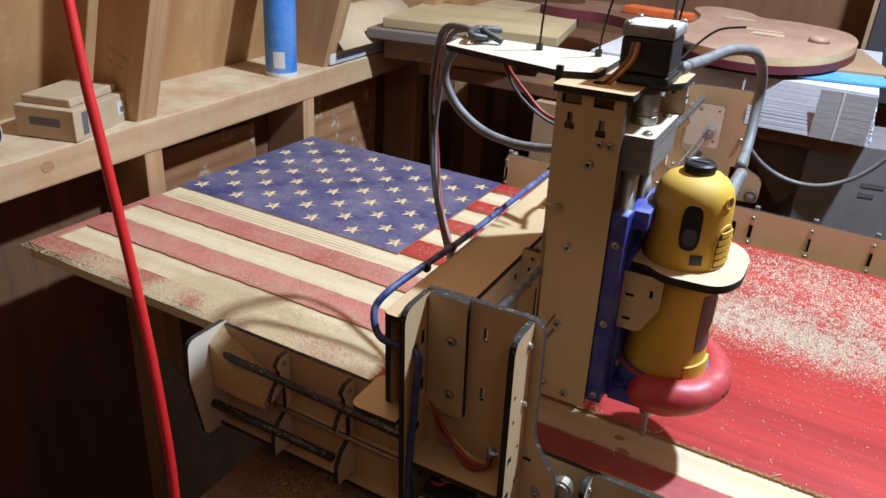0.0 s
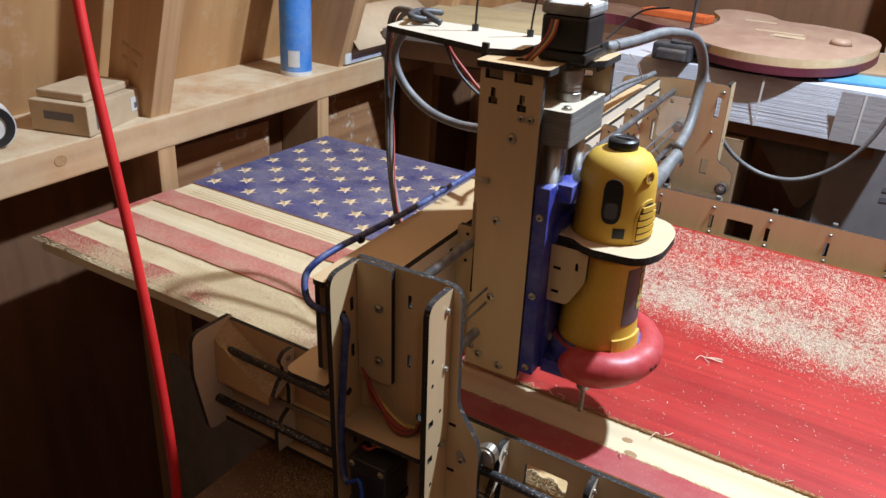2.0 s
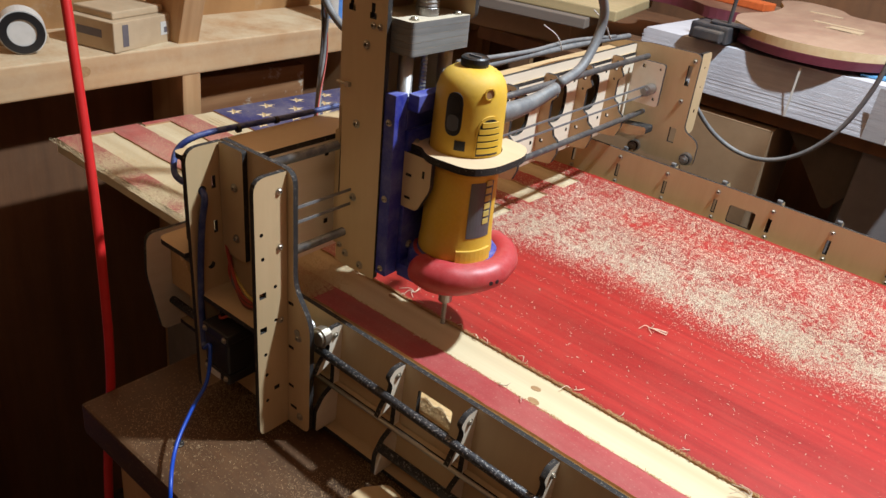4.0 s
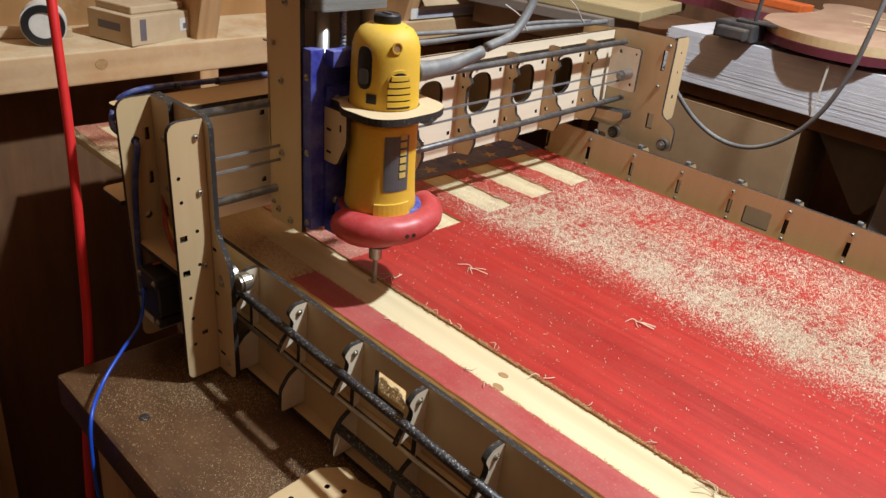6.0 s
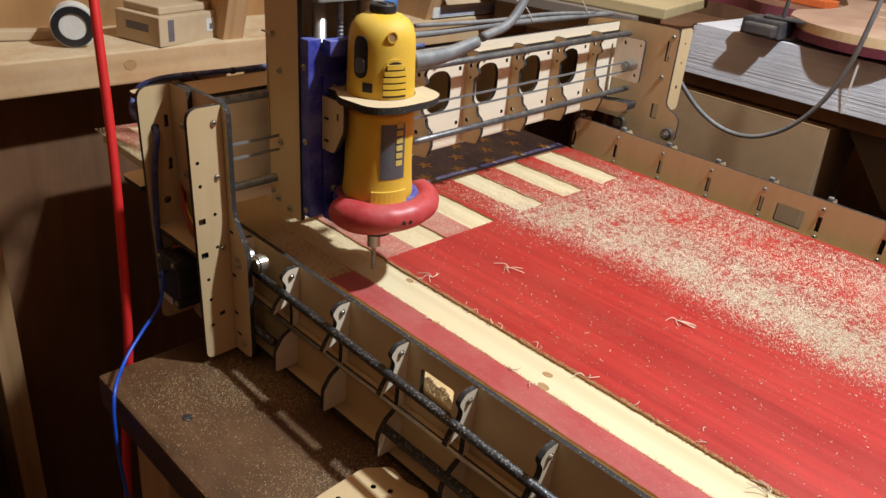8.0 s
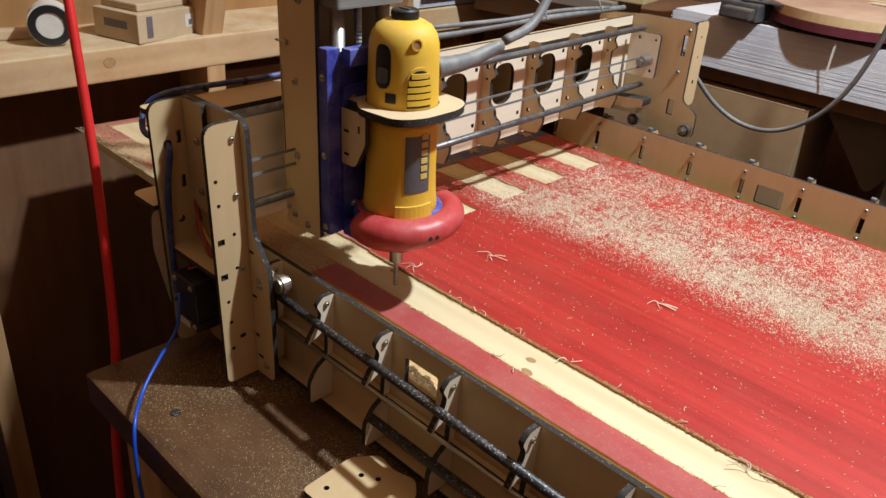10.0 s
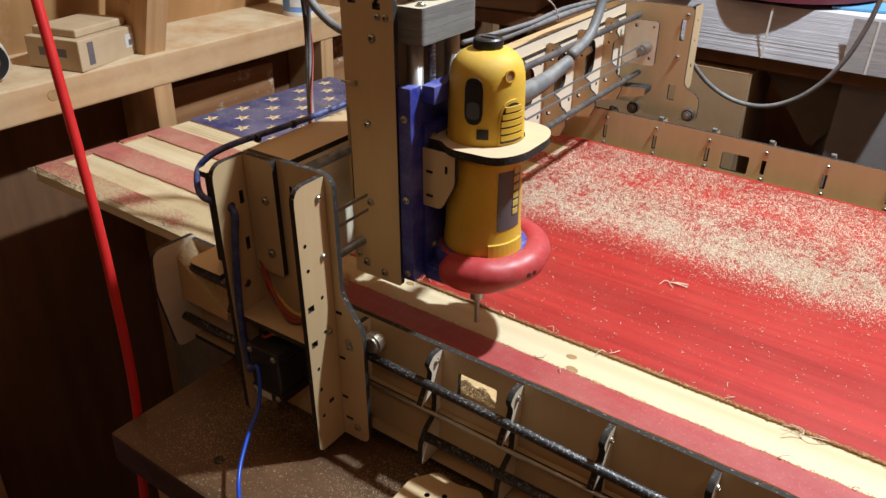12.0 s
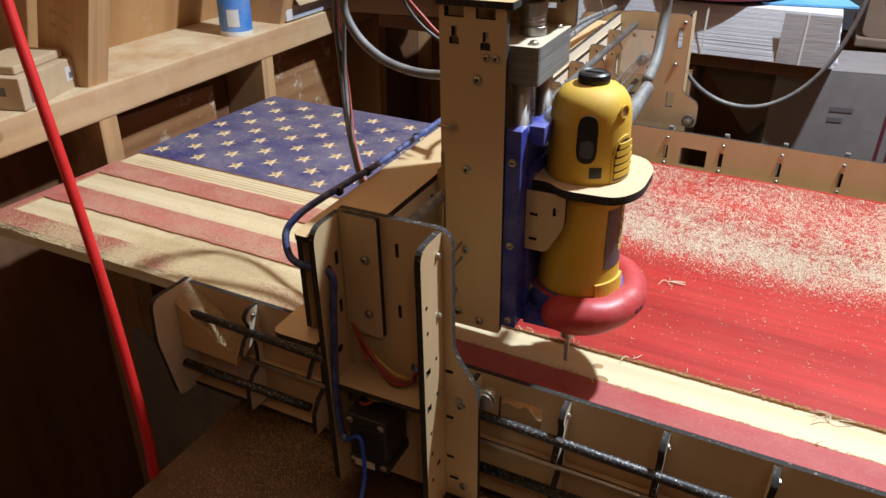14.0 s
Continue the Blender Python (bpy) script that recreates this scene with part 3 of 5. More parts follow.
gp("inner_fin", rounded([(0.682, 0.905), (0.7215, 0.905), (0.7215, 1.2145), (0.682, 1.2145)], [0.010, 0, 0.002, 0.015]), in_yz(-0.081),
   [circle2(0.690, 1.155, 0.0022, 10), circle2(0.691, 1.128, 0.0022, 10), sq(0.690, 1.086, 0.0042, 0.0034), circle2(0.706, 1.091, 0.0022, 10), sq(0.690, 1.044, 0.0042, 0.0034), circle2(0.692, 1.012, 0.0022, 10), circle2(0.693, 0.985, 0.0022, 10), circle2(0.706, 1.050, 0.0022, 10), sq(0.706, 0.962, 0.0035, 0.0025), circle2(0.693, 0.950, 0.0022, 10)])
gp("doubler_panel", rounded(rect2(-0.175, -0.136, 1.088, 1.2155), 0.003), in_xz(0.7155))
gp("motor_shelf", rounded(rect2(-0.1755, -0.0815, 0.683, 0.7215), 0.003), in_xy(1.040))
for x, z in ((-0.150, 1.172), (-0.150, 1.113)):
    gbolt(x, 0.715, z, "y")
gbolt(-0.058, 0.722, 1.028, "y")
gbolt(-0.055, 0.722, 0.922, "y")
for z in (1.196, 1.135, 1.048):
    gbolt(-0.0745, 0.712, z, "x", None, SMALLBOLT)
bm = B(); box(bm, -0.156, -0.114, 0.672, 0.714, 0.972, 1.012, 0.003)
motor = part("stepper_motor", bm, BLACK, gantry, "black stepper motor under the shelf", at=PIV)
bm = B(); box(bm, -0.157, -0.113, 0.671, 0.715, 1.012, 1.024, 0.002); part("motor_cap", bm, BLACK, motor)
bm = B(); box(bm, -0.157, -0.113, 0.671, 0.715, 0.960, 0.972, 0.002); part("motor_cap", bm, BLACK, motor)
bm = B(); box(bm, -0.150, -0.128, 0.6700, 0.6712, 0.961, 0.969); part("motor_sticker", bm, WHITE, motor)
for x in (-0.152, -0.118):
    for z in (0.967, 1.018):
        part("screw", SMALLBOLT, None, motor, at=pose(x, 0.671, z, 90, 0, 0))
for pts, mat in (([(-0.165, 0.716, 1.085), (-0.150, 0.705, 1.070), (-0.120, 0.700, 1.055), (-0.105, 0.712, 1.048), (-0.104, 0.720, 1.056)], REDWIRE), ([(-0.150, 0.700, 1.024), (-0.135, 0.690, 1.033), (-0.120, 0.700, 1.028)], YELWIRE),
                 ([(-0.168, 0.716, 1.09), (-0.148, 0.708, 1.075), (-0.118, 0.704, 1.060), (-0.104, 0.714, 1.050)], YELWIRE), ([(-0.160, 0.715, 1.078), (-0.140, 0.702, 1.065), (-0.112, 0.704, 1.052), (-0.104, 0.718, 1.052)], DARKCAB), ([(-0.152, 0.69, 1.024), (-0.14, 0.685, 1.030), (-0.13, 0.70, 1.036)], REDWIRE)):
    bm = B(); sweep(bm, pts, 0.0016, 6); part("wire", bm, mat, gantry, at=PIV)

BROWNWIRE = material("brown_wire", (0.16, 0.045, 0.022), None, 0.5, scale=100, bump=0.0)
for k in range(4):
    bm = B(); sweep(bm, [(-0.174 + 0.002 * k, 0.718, 1.098 - 0.003 * k), (-0.152 + 0.003 * k, 0.708 - 0.001 * k, 1.080 - 0.004 * k), (-0.126 + 0.002 * k, 0.700, 1.062 - 0.004 * k), (-0.108 + 0.001 * k, 0.706, 1.051), (-0.104, 0.716, 1.049 + 0.002 * k)], 0.0019, 7); part("wire", bm, BROWNWIRE if k % 2 else REDWIRE, gantry, at=PIV)

# the bridge between the side plates
gp("bridge_top", rounded([(-0.200, 0.678), (-0.183, 0.678), (-0.183, 0.729), (-0.142, 0.729), (-0.142, 1.598), (-0.200, 1.598)], [0.014, 0.003, 0, 0, 0, 0]), in_xy(1.200))
gp("bridge_bottom", rect2(-0.2055, -0.1485, 0.728, 1.598), in_xy(1.070))
gp("lower_foot", rounded([(-0.235, 0.672), (-0.183, 0.672), (-0.183, 0.728), (-0.235, 0.728)], [0.012, 0, 0, 0.01]), in_xy(1.090))
gp("outer_web", rounded([(0.690, 1.098), (0.7215, 1.098), (0.7215, 1.199), (0.690, 1.199)], 0.002), in_yz(-0.205))
gp("bridge_back", rect2(0.728, 1.598, 1.0842, 1.1998), in_yz(-0.206))
RY = [0.735 + 0.1095 * k for k in range(8)]
ovals = [rounded(rect2(y + 0.030, y + 0.082, 1.122, 1.186), 0.026, 7) for y in RY[1:-1]]
front = gp("bridge_front", rect2(0.728, 1.598, 1.0640, 1.1998), in_yz(-0.148), ovals + [sq(y + 0.100, 1.185, 0.003) for y in RY[:-1]] + [sq(y + 0.100, 1.10, 0.003) for y in RY[:-1]], "bright plywood bridge face with oval openings")
front.data.materials[0] = PALE_LITPLY
gp("bridge_upstand", rounded(rect2(0.950, 1.598, 1.2062, 1.221), 0.003), in_yz(-0.150)).data.materials[0] = PALE_LITPLY
bshape = rounded([(-0.142, 1.212), (-0.121, 1.212), (-0.116, 1.201), (-0.122, 1.192), (-0.114, 1.180), (-0.124, 1.172), (-0.124, 1.136), (-0.114, 1.130), (-0.112, 1.118), (-0.102, 1.112), (-0.100, 1.092), (-0.108, 1.072), (-0.142, 1.068)], 0.004)
bm = B(); plate(bm, bshape, 0.006, in_xz(-0.003), [sq(-0.131, 1.190, 0.003), circle2(-0.131, 1.172, 0.002, 8), sq(-0.131, 1.105, 0.003), circle2(-0.130, 1.203, 0.002, 8)])
RIB3 = mesh("bridge_rib", bm, [PLY, CHAR])
for y in RY[1:]:
    part("bridge_rib", RIB3, None, gantry, at=PIV @ Matrix.Translation((0, y + 0.006, 0)))
    gbolt(-0.1415, y + 0.045, 1.193, "x", None, SMALLBOLT)
    gbolt(-0.1415, y + 0.045, 1.096, "x", None, SMALLBOLT)
for nm, x, z, r in (("guide_rod", -0.116, 1.2045, 0.0050), ("guide_rod", -0.103, 1.104, 0.0050)):
    bm = B(); cyl(bm, (x, 0.726, z), (x, 1.594, z), r, 14); part(nm, bm, ROD, gantry, soft=True, at=PIV)
for z in (1.160, 1.143):
    bm = B(); box(bm, -0.0935, -0.0925, 0.74, 1.575, z - 0.0016, z + 0.0016); part("drive_belt", bm, GREYCAB, gantry, at=PIV)

# far side plate, idler and wheels
gp("far_side_plate", rounded([(-0.215, 1.043), (-0.110, 1.043), (-0.085, 1.026), (0.012, 1.026), (0.012, 1.073), (-0.020, 1.089), (-0.020, 1.227), (-0.120, 1.227), (-0.215, 1.217)], [0.01, 0.008, 0.006, 0.012, 0.012, 0.01, 0.012, 0.004, 0.01]), in_xz(1.600),
   [sq(-0.036, 1.186, 0.0040, 0.018), sq(-0.040, 1.074, 0.0065, 0.014)])
gp("far_fin", rounded([(1.607, 1.076), (1.650, 1.076), (1.650, 1.227), (1.607, 1.227)], [0, 0.01, 0.012, 0]), in_yz(-0.027), [circle2(1.63, 1.2, 0.002, 8), circle2(1.63, 1.165, 0.002, 8), sq(1.63, 1.12, 0.003)])
for x, z in ((-0.030, 1.213), (-0.038, 1.139), (-0.098, 1.061)):
    gbolt(x, 1.600, z, "y")
gp("idler_plate", rounded(rect2(-0.132, -0.072, 1.122, 1.200), 0.006), in_xz(1.578), [sq(-0.112, 1.19, 0.003), circle2(-0.08, 1.19, 0.002, 8), sq(-0.082, 1.135, 0.0025)], "pale plywood idler bracket").data.materials[0] = PALE_LITPLY
bm = B(); cyl(bm, (-0.089, 1.552, 1.153), (-0.089, 1.577, 1.153), 0.010, 20); cyl(bm, (-0.089, 1.546, 1.153), (-0.089, 1.552, 1.153), 0.006, 6)
part("idler_pulley", bm, STEEL, gantry, at=PIV)
gp("wheel_bracket", rounded([(-0.16, 1.078), (-0.075, 1.086), (-0.075, 1.072), (-0.10, 1.064), (-0.16, 1.064)], 0.005), in_xz(1.560), thick=0.03)


def wheel_data():
    bm = B()
    cyl(bm, (0, 0, 0), (0, 0.009, 0), 0.0115, 22)
    cyl(bm, (0, -0.004, 0), (0, 0, 0), 0.0085, 6)
    cyl(bm, (0, -0.009, 0), (0, -0.004, 0), 0.004, 12)
    seal = cyl(bm, (0, -0.0012, 0), (0, 0.0002, 0), 0.0098, 20)
    for f in {f for v in seal for f in v.link_faces}:
        f.material_index = 1
    return mesh("wheel", bm, [STEEL, BLACK])


WHEEL = wheel_data()
for x, y, z in ((-0.001, 1.589, 1.041), (-0.105, 1.589, 1.036), (-0.060, 0.730, 1.034), (-0.155, 0.730, 1.034)):
    part("wheel", WHEEL, None, gantry, "steel bearing wheel", at=PIV @ Matrix.Translation((x, y, z)))
bm = B(); cyl(bm, (-0.038, 0.730, 1.034), (-0.038, 0.744, 1.034), 0.0090, 20); cyl(bm, (-0.038, 0.733, 1.034), (-0.038, 0.740, 1.034), 0.0112, 20); part("v_wheel", bm, ZINC, gantry, "bright steel grooved wheel", at=PIV)

# cables that lie on the bridge
bm = B(); sweep(bm, [(-0.200, 1.14, 1.211), (-0.203, 1.07, 1.210), (-0.203, 1.0, 1.211), (-0.204, 0.86, 1.2105), (-0.206, 0.80, 1.211), (-0.209, 0.735, 1.212), (-0.214, 0.707, 1.207), (-0.219, 0.695, 1.196), (-0.214, 0.687, 1.183), (-0.205, 0.684, 1.174), (-0.190, 0.688, 1.169), (-0.179, 0.694, 1.166), (-0.171, 0.693, 1.158), (-0.170, 0.688, 1.135), (-0.170, 0.684, 1.10), (-0.173, 0.682, 1.04), (-0.170, 0.680, 0.99), (-0.160, 0.674, 0.985)], lambda u: 0.0034 if u < 0.62 else 0.0036, 10)
part("sleeved_cable", bm, NAVYCAB, gantry, "navy sleeved cable along the bridge", soft=True, at=PIV)
for y in (1.08, 0.92, 0.812, 0.76):
    bm = B(); cyl(bm, (-0.2045, y, 1.2105), (-0.2045, y + 0.004, 1.2105), 0.0044, 10); part("cable_tie", bm, BLACK, gantry, at=PIV)
bm = B(); sweep(bm, [(-0.160, 0.674, 0.985), (-0.140, 0.668, 1.000), (-0.130, 0.655, 0.967), (-0.122, 0.628, 0.945), (-0.102, 0.595, 0.927), (-0.066, 0.565, 0.914), (-0.052, 0.555, 0.860), (-0.038, 0.552, 0.796), (-0.030, 0.552, 0.70), (-0.030, 0.552, 0.45)], 0.0021, 8)
part("blue_wire", bm, BLUEWIRE, gantry, "bright blue wire hanging down past the table", soft=True, at=PIV)
bm = B(); sweep(bm, [(-0.150, 1.57, 1.236), (-0.158, 1.42, 1.237), (-0.152, 1.25, 1.241), (-0.160, 1.10, 1.238), (-0.152, 0.98, 1.246)], 0.0048, 10)
part("grey_cable", bm, GREYCAB, gantry, "grey cable lying on the bridge", soft=True, at=PIV)
bm = B(); sweep(bm, [(-0.152, 1.52, 1.240), (-0.160, 1.38, 1.246), (-0.150, 1.24, 1.248), (-0.158, 1.08, 1.252)], 0.0034, 8)
part("grey_cable", bm, GREYCAB, gantry, soft=True, at=PIV)
bm = B(); sweep(bm, [(-0.15, 1.34, 1.238), (-0.152, 1.32, 1.262), (-0.16, 1.29, 1.280)], 0.0009, 6); part("cable_tie", bm, WHITE, gantry, at=PIV)
bm = B(); sweep(bm, [(-0.15, 1.50, 1.238), (-0.152, 1.47, 1.268), (-0.16, 1.44, 1.290)], 0.0009, 6); part("cable_tie", bm, WHITE, gantry, at=PIV)
bm = B(); sweep(bm, [(-0.06, 1.655, 1.165), (-0.045, 1.68, 1.125), (-0.005, 1.71, 1.070), (0.05, 1.72, 1.042), (0.11, 1.72, 1.044), (0.165, 1.72, 1.076), (0.207, 1.72, 1.130), (0.232, 1.72, 1.195), (0.245, 1.72, 1.265), (0.250, 1.73, 1.36), (0.24, 1.74, 1.50)], 0.0042, 10)
part("hanging_cord", bm, GREYCAB, gantry, "grey cord sagging from the far side plate", soft=True, at=PIV)

# ---- the carriage with the upright axis ----
carriage = thing("z_axis_carriage", "tan plywood upright axis box with a motor on top", "carriage", PIVOT)


def cp(name, outline, plane, holes=(), label="", thick=0.006):
    return gp(name, outline, plane, holes, label, thick, carriage)


def cbolt(x, y, z, face, data=None):
    return gbolt(x, y, z, face, carriage, data)


CLAMPPLY = material("clamp_plywood", (0.60, 0.47, 0.30), (0.53, 0.40, 0.24), 0.6, grain=(0.12, 1, 1), scale=90, bump=0.08, dust=0.25)
DUSTYPLY = material("dust_coated_plywood", (0.54, 0.45, 0.31), (0.44, 0.35, 0.22), 0.75, scale=140, bump=0.2, dust=0.7, dust_colour=(0.50, 0.455, 0.37), dust_scale=14, dust_min=0.25, dust_max=0.5)
BLOCKEDGE = material("grey_dusty_ply_edge", (0.22, 0.215, 0.205), (0.09, 0.085, 0.08), 0.6, grain=(0.15, 0.15, 6), scale=60, bump=0.25, dust=0.3, dust_colour=(0.5, 0.48, 0.44))
cp("near_cheek", rounded(rect2(-0.114, -0.052, 1.062, 1.383), 0.004), in_xz(0.826),
   [rect2(-0.109, -0.091, 1.3735, 1.3822), [(-0.1025, 1.366), (-0.0975, 1.366), (-0.0975, 1.357), (-0.0955, 1.357), (-0.0955, 1.351), (-0.1045, 1.351), (-0.1045, 1.357), (-0.1025, 1.357)], rect2(-0.080, -0.062, 1.3735, 1.3822), [(-0.0735, 1.363), (-0.0685, 1.363), (-0.0685, 1.354), (-0.0665, 1.354), (-0.0665, 1.348), (-0.0755, 1.348), (-0.0755, 1.354), (-0.0735, 1.354)], sq(-0.1125, 1.2, 0.002, 0.05)])
for x, z in ((-0.078, 1.322), (-0.088, 1.237), (-0.089, 1.152), (-0.098, 1.078), (-0.074, 1.072)):
    cbolt(x, 0.826, z, "y")
for x, z in ((-0.070, 1.342), (-0.061, 1.342), (-0.108, 1.085)):
    cbolt(x, 0.826, z, "y", SMALLBOLT)
bm = B(); box(bm, -0.104, -0.098, 0.822, 0.826, 1.274, 1.279, 0.0005); cyl(bm, (-0.116, 0.8235, 1.2765), (-0.104, 0.8235, 1.2765), 0.0014, 8)
part("tee_nut", bm, ZINC, carriage, at=PIV)
cp("far_cheek", rounded([(-0.114, 1.062), (-0.056, 1.062), (-0.056, 1.335), (-0.024, 1.350), (-0.024, 1.383), (-0.114, 1.383)], 0.004), in_xz(0.926), [sq(-0.048, 1.368, 0.005, 0.003)])
cp("spine", rect2(0.8322, 0.9258, 1.062, 1.3828), in_yz(-0.114), [sq(0.88, 1.16, 0.012, 0.03)])
cp("top_plate", rounded([(-0.118, 0.823), (-0.046, 0.823), (-0.046, 0.862), (-0.020, 0.896), (-0.020, 0.938), (-0.118, 0.938)], 0.004), in_xy(1.3832), [circle2(-0.084, 0.850, 0.007)])
cp("bottom_plate", rounded(rect2(-0.1075, -0.055, 0.8325, 0.9255), 0.003), in_xy(1.072))
cp("cable_arm", rounded([(-0.258, 0.884), (-0.120, 0.846), (-0.090, 0.858), (-0.090, 0.936), (-0.264, 0.944)], 0.004), in_xy(1.3895), [], "dusty pale plywood cable arm").data.materials[0] = DUSTYPLY
for x, y, dx in ((-0.170, 0.917, 0.004), (-0.112, 0.925, 0.010), (-0.045, 0.935, 0.004)):
    bm = B(); sweep(bm, [(x, y, 1.395), (x + dx * 0.3, y, 1.425), (x + dx, y + 0.002, 1.462)], 0.0012, 6); cyl(bm, (x, y, 1.394), (x, y, 1.402), 0.0036, 8)
    part("cable_tie", bm, BLACK, carriage, at=PIV)
bm = B(); sweep(bm, [(-0.035, 0.930, 1.402), (-0.025, 0.945, 1.415), (-0.010, 0.955, 1.428), (0.012, 0.962, 1.432)], 0.0011, 6); part("cable_tie", bm, BLACK, carriage, at=PIV)
bm = B(); box(bm, -0.0335, -0.030, 0.905, 0.925, 1.375, 1.402, 0.002); part("cable_tie", bm, BLACK, carriage, at=PIV)
bm = B(); box(bm, -0.125, -0.118, 0.846, 0.850, 1.380, 1.400, 0.001); part("cable_tie", bm, BLACK, carriage, at=PIV)
# motor
bm = B(); box(bm, -0.074, -0.028, 0.858, 0.904, 1.3895, 1.399, 0.003); box(bm, -0.073, -0.029, 0.859, 0.903, 1.400, 1.4295, 0.003)
zmotor = part("stepper_motor", bm, BLACK, carriage, "black stepper motor on the upright axis", at=PIV)
bm = B(); box(bm, -0.074, -0.028, 0.858, 0.904, 1.4300, 1.4405, 0.003); part("motor_cap", bm, material("dusty_motor_cap", (0.16, 0.16, 0.16), None, 0.5, scale=120, dust=1.0, dust_colour=(0.62, 0.60, 0.56), dust_scale=30, dust_min=0.3, dust_max=0.6), zmotor)
for x in (-0.070, -0.032):
    for y in (0.862, 0.900):
        part("screw", SMALLBOLT, None, zmotor, at=pose(x, y, 1.4405))
for k, mat in enumerate((REDWIRE, DARKCAB, YELWIRE, REDWIRE)):
    bm = B(); sweep(bm, [(-0.062 + 0.002 * k, 0.857, 1.426), (-0.063 + 0.002 * k, 0.850, 1.413), (-0.072 + 0.002 * k, 0.848, 1.400), (-0.085 + 0.002 * k, 0.850, 1.386)], 0.0011, 6); part("wire", bm, mat, carriage, at=PIV)
# coupling, screw, rods, bearing block
bm = B(); lathe(bm, [(0.011, 1.352), (0.012, 1.353), (0.012, 1.360), (0.0108, 1.361), (0.012, 1.362), (0.0108, 1.365), (0.012, 1.366), (0.0108, 1.369), (0.012, 1.370), (0.012, 1.380), (0.011, 1.381)], (-0.048, 0.879), 24); part("shaft_coupling", bm, STEEL, carriage, at=PIV)
bm = B()
n = 120
lathe(bm, [(0.0040 if k % 2 else 0.0033, 1.075 + (1.318 - 1.075) * k / n) for k in range(n + 1)], (-0.048, 0.880), 12)
part("lead_screw", bm, STEEL, carriage, at=PIV)
for y in (0.850, 0.912):
    bm = B(); cyl(bm, (-0.046, y, 1.075), (-0.046, y, 1.32), 0.0078, 18); part("guide_rod", bm, STEEL, carriage, soft=True, at=PIV)
for k in range(5):
    bm = B(); plate(bm, rounded(rect2(-0.0895, -0.026, 0.8335, 0.925), 0.006), 0.0064, in_xy(1.3195 + 0.0066 * k)); part("bearing_layer", bm, [material("block_top", (0.60, 0.51, 0.37), None, 0.6, scale=100, dust=0.6, dust_colour=(0.6, 0.54, 0.42)) if k == 4 else PLY, BLOCKEDGE], carriage, at=PIV)
for x, y in ((-0.035, 0.845), (-0.035, 0.912)):
    cbolt(x, y, 1.3525, "z")
# printed blue slide
for b in ((-0.0515, -0.0365, 0.828, 0.846, 1.072, 1.280), (-0.0515, -0.0365, 0.916, 0.930, 1.072, 1.262), (-0.0385, -0.0325, 0.8465, 0.9155, 1.072, 1.240), (-0.0363, -0.0220, 0.8465, 0.9155, 1.2625, 1.280), (-0.0515, -0.0366, 0.8465, 0.9155, 1.2405, 1.270)):
    bm = B(); box(bm, *b, 0.001)
    part("printed_slide", bm, BLUEPL, carriage, "blue 3D-printed slide holding the tool", at=PIV)
for z in (1.250, 1.165, 1.080):
    cbolt(-0.0440, 0.828, z, "y", SMALLBOLT)
for y in (0.860, 0.905):
    for z in (1.225, 1.105):
        cbolt(-0.0325, y, z, "x")
bm = B(); lathe(bm, [(0.050, 1.082), (0.052, 1.084), (0.052, 1.098), (0.050, 1.106), (0.040, 1.107)], (0.006, 0.895), 36); box(bm, -0.034, 0.0, 0.845, 0.93, 1.070, 1.086, 0.001)
part("printed_base", bm, BLUEPL, carriage, "dark blue printed base under the tool", at=PIV)
cp("clamp_bracket", rounded([(-0.036, 1.156), (-0.014, 1.156), (0.002, 1.186), (0.002, 1.2183), (-0.036, 1.2183)], [0.002, 0.006, 0.006, 0, 0]), in_xz(0.846), [sq(-0.028, 1.194, 0.004, 0.0015), sq(-0.028, 1.168, 0.004, 0.0015), sq(-0.008, 1.200, 0.0015, 0.004)])
cp("clamp_bracket", rounded([(-0.036, 1.156), (-0.014, 1.156), (0.002, 1.186), (0.002, 1.2183), (-0.036, 1.2183)], [0.002, 0.006, 0.006, 0, 0]), in_xz(0.934))
cp("clamp_ring", rounded([(-0.036, 0.852), (-0.018, 0.852), (0.000, 0.839), (0.050, 0.842), (0.065, 0.868), (0.065, 0.922), (0.050, 0.948), (0.004, 0.952), (-0.036, 0.952)], [0.004, 0.004, 0.012, 0.02, 0.02, 0.02, 0.02, 0.02, 0.004]), in_xy(1.2185), [circle2(0.006, 0.895, 0.0392, 40)], "pale plywood clamp ring round the tool", thick=0.008).data.materials[0] = CLAMPPLY
# red bumper ring
def ring_r(u):
    return 0.0180 * (1 - 0.34 * max(0.0, u - 0.25)) * min(1, math.sqrt(14 * u + 0.12), 6 * (1 - u) + 0.30) * (1 + 0.05 * math.sin(9.0 * u))


bm = B()
sweep(bm, [(0.0125 + (0.0462 + 0.003 * max(0.0, math.sin(a + 0.8))) * math.cos(a), 0.899 + (0.0515 + 0.004 * max(0.0, math.sin(a))) * math.sin(a), 1.093 - 0.003 * math.cos(a + 2.0)) for a in [radians(-122 + 234 * k / 22) for k in range(23)]], ring_r, 18, 4)
for v in bm.verts:
    v.co += 0.0009 * noise.noise_vector(v.co * 55)
bumper = part("bumper_ring", bm, REDRUB, carriage, "soft red ring round the tool's nose", soft=True, at=PIV)
bm = B(); sweep(bm, [(0.010 + 0.046 * math.cos(a), 0.893 + 0.046 * math.sin(a), 1.103) for a in [radians(-182 + 75 * k / 8) for k in range(9)]], 0.0042, 10, 4); part("torn_lip", bm, REDRUB, bumper, soft=True)
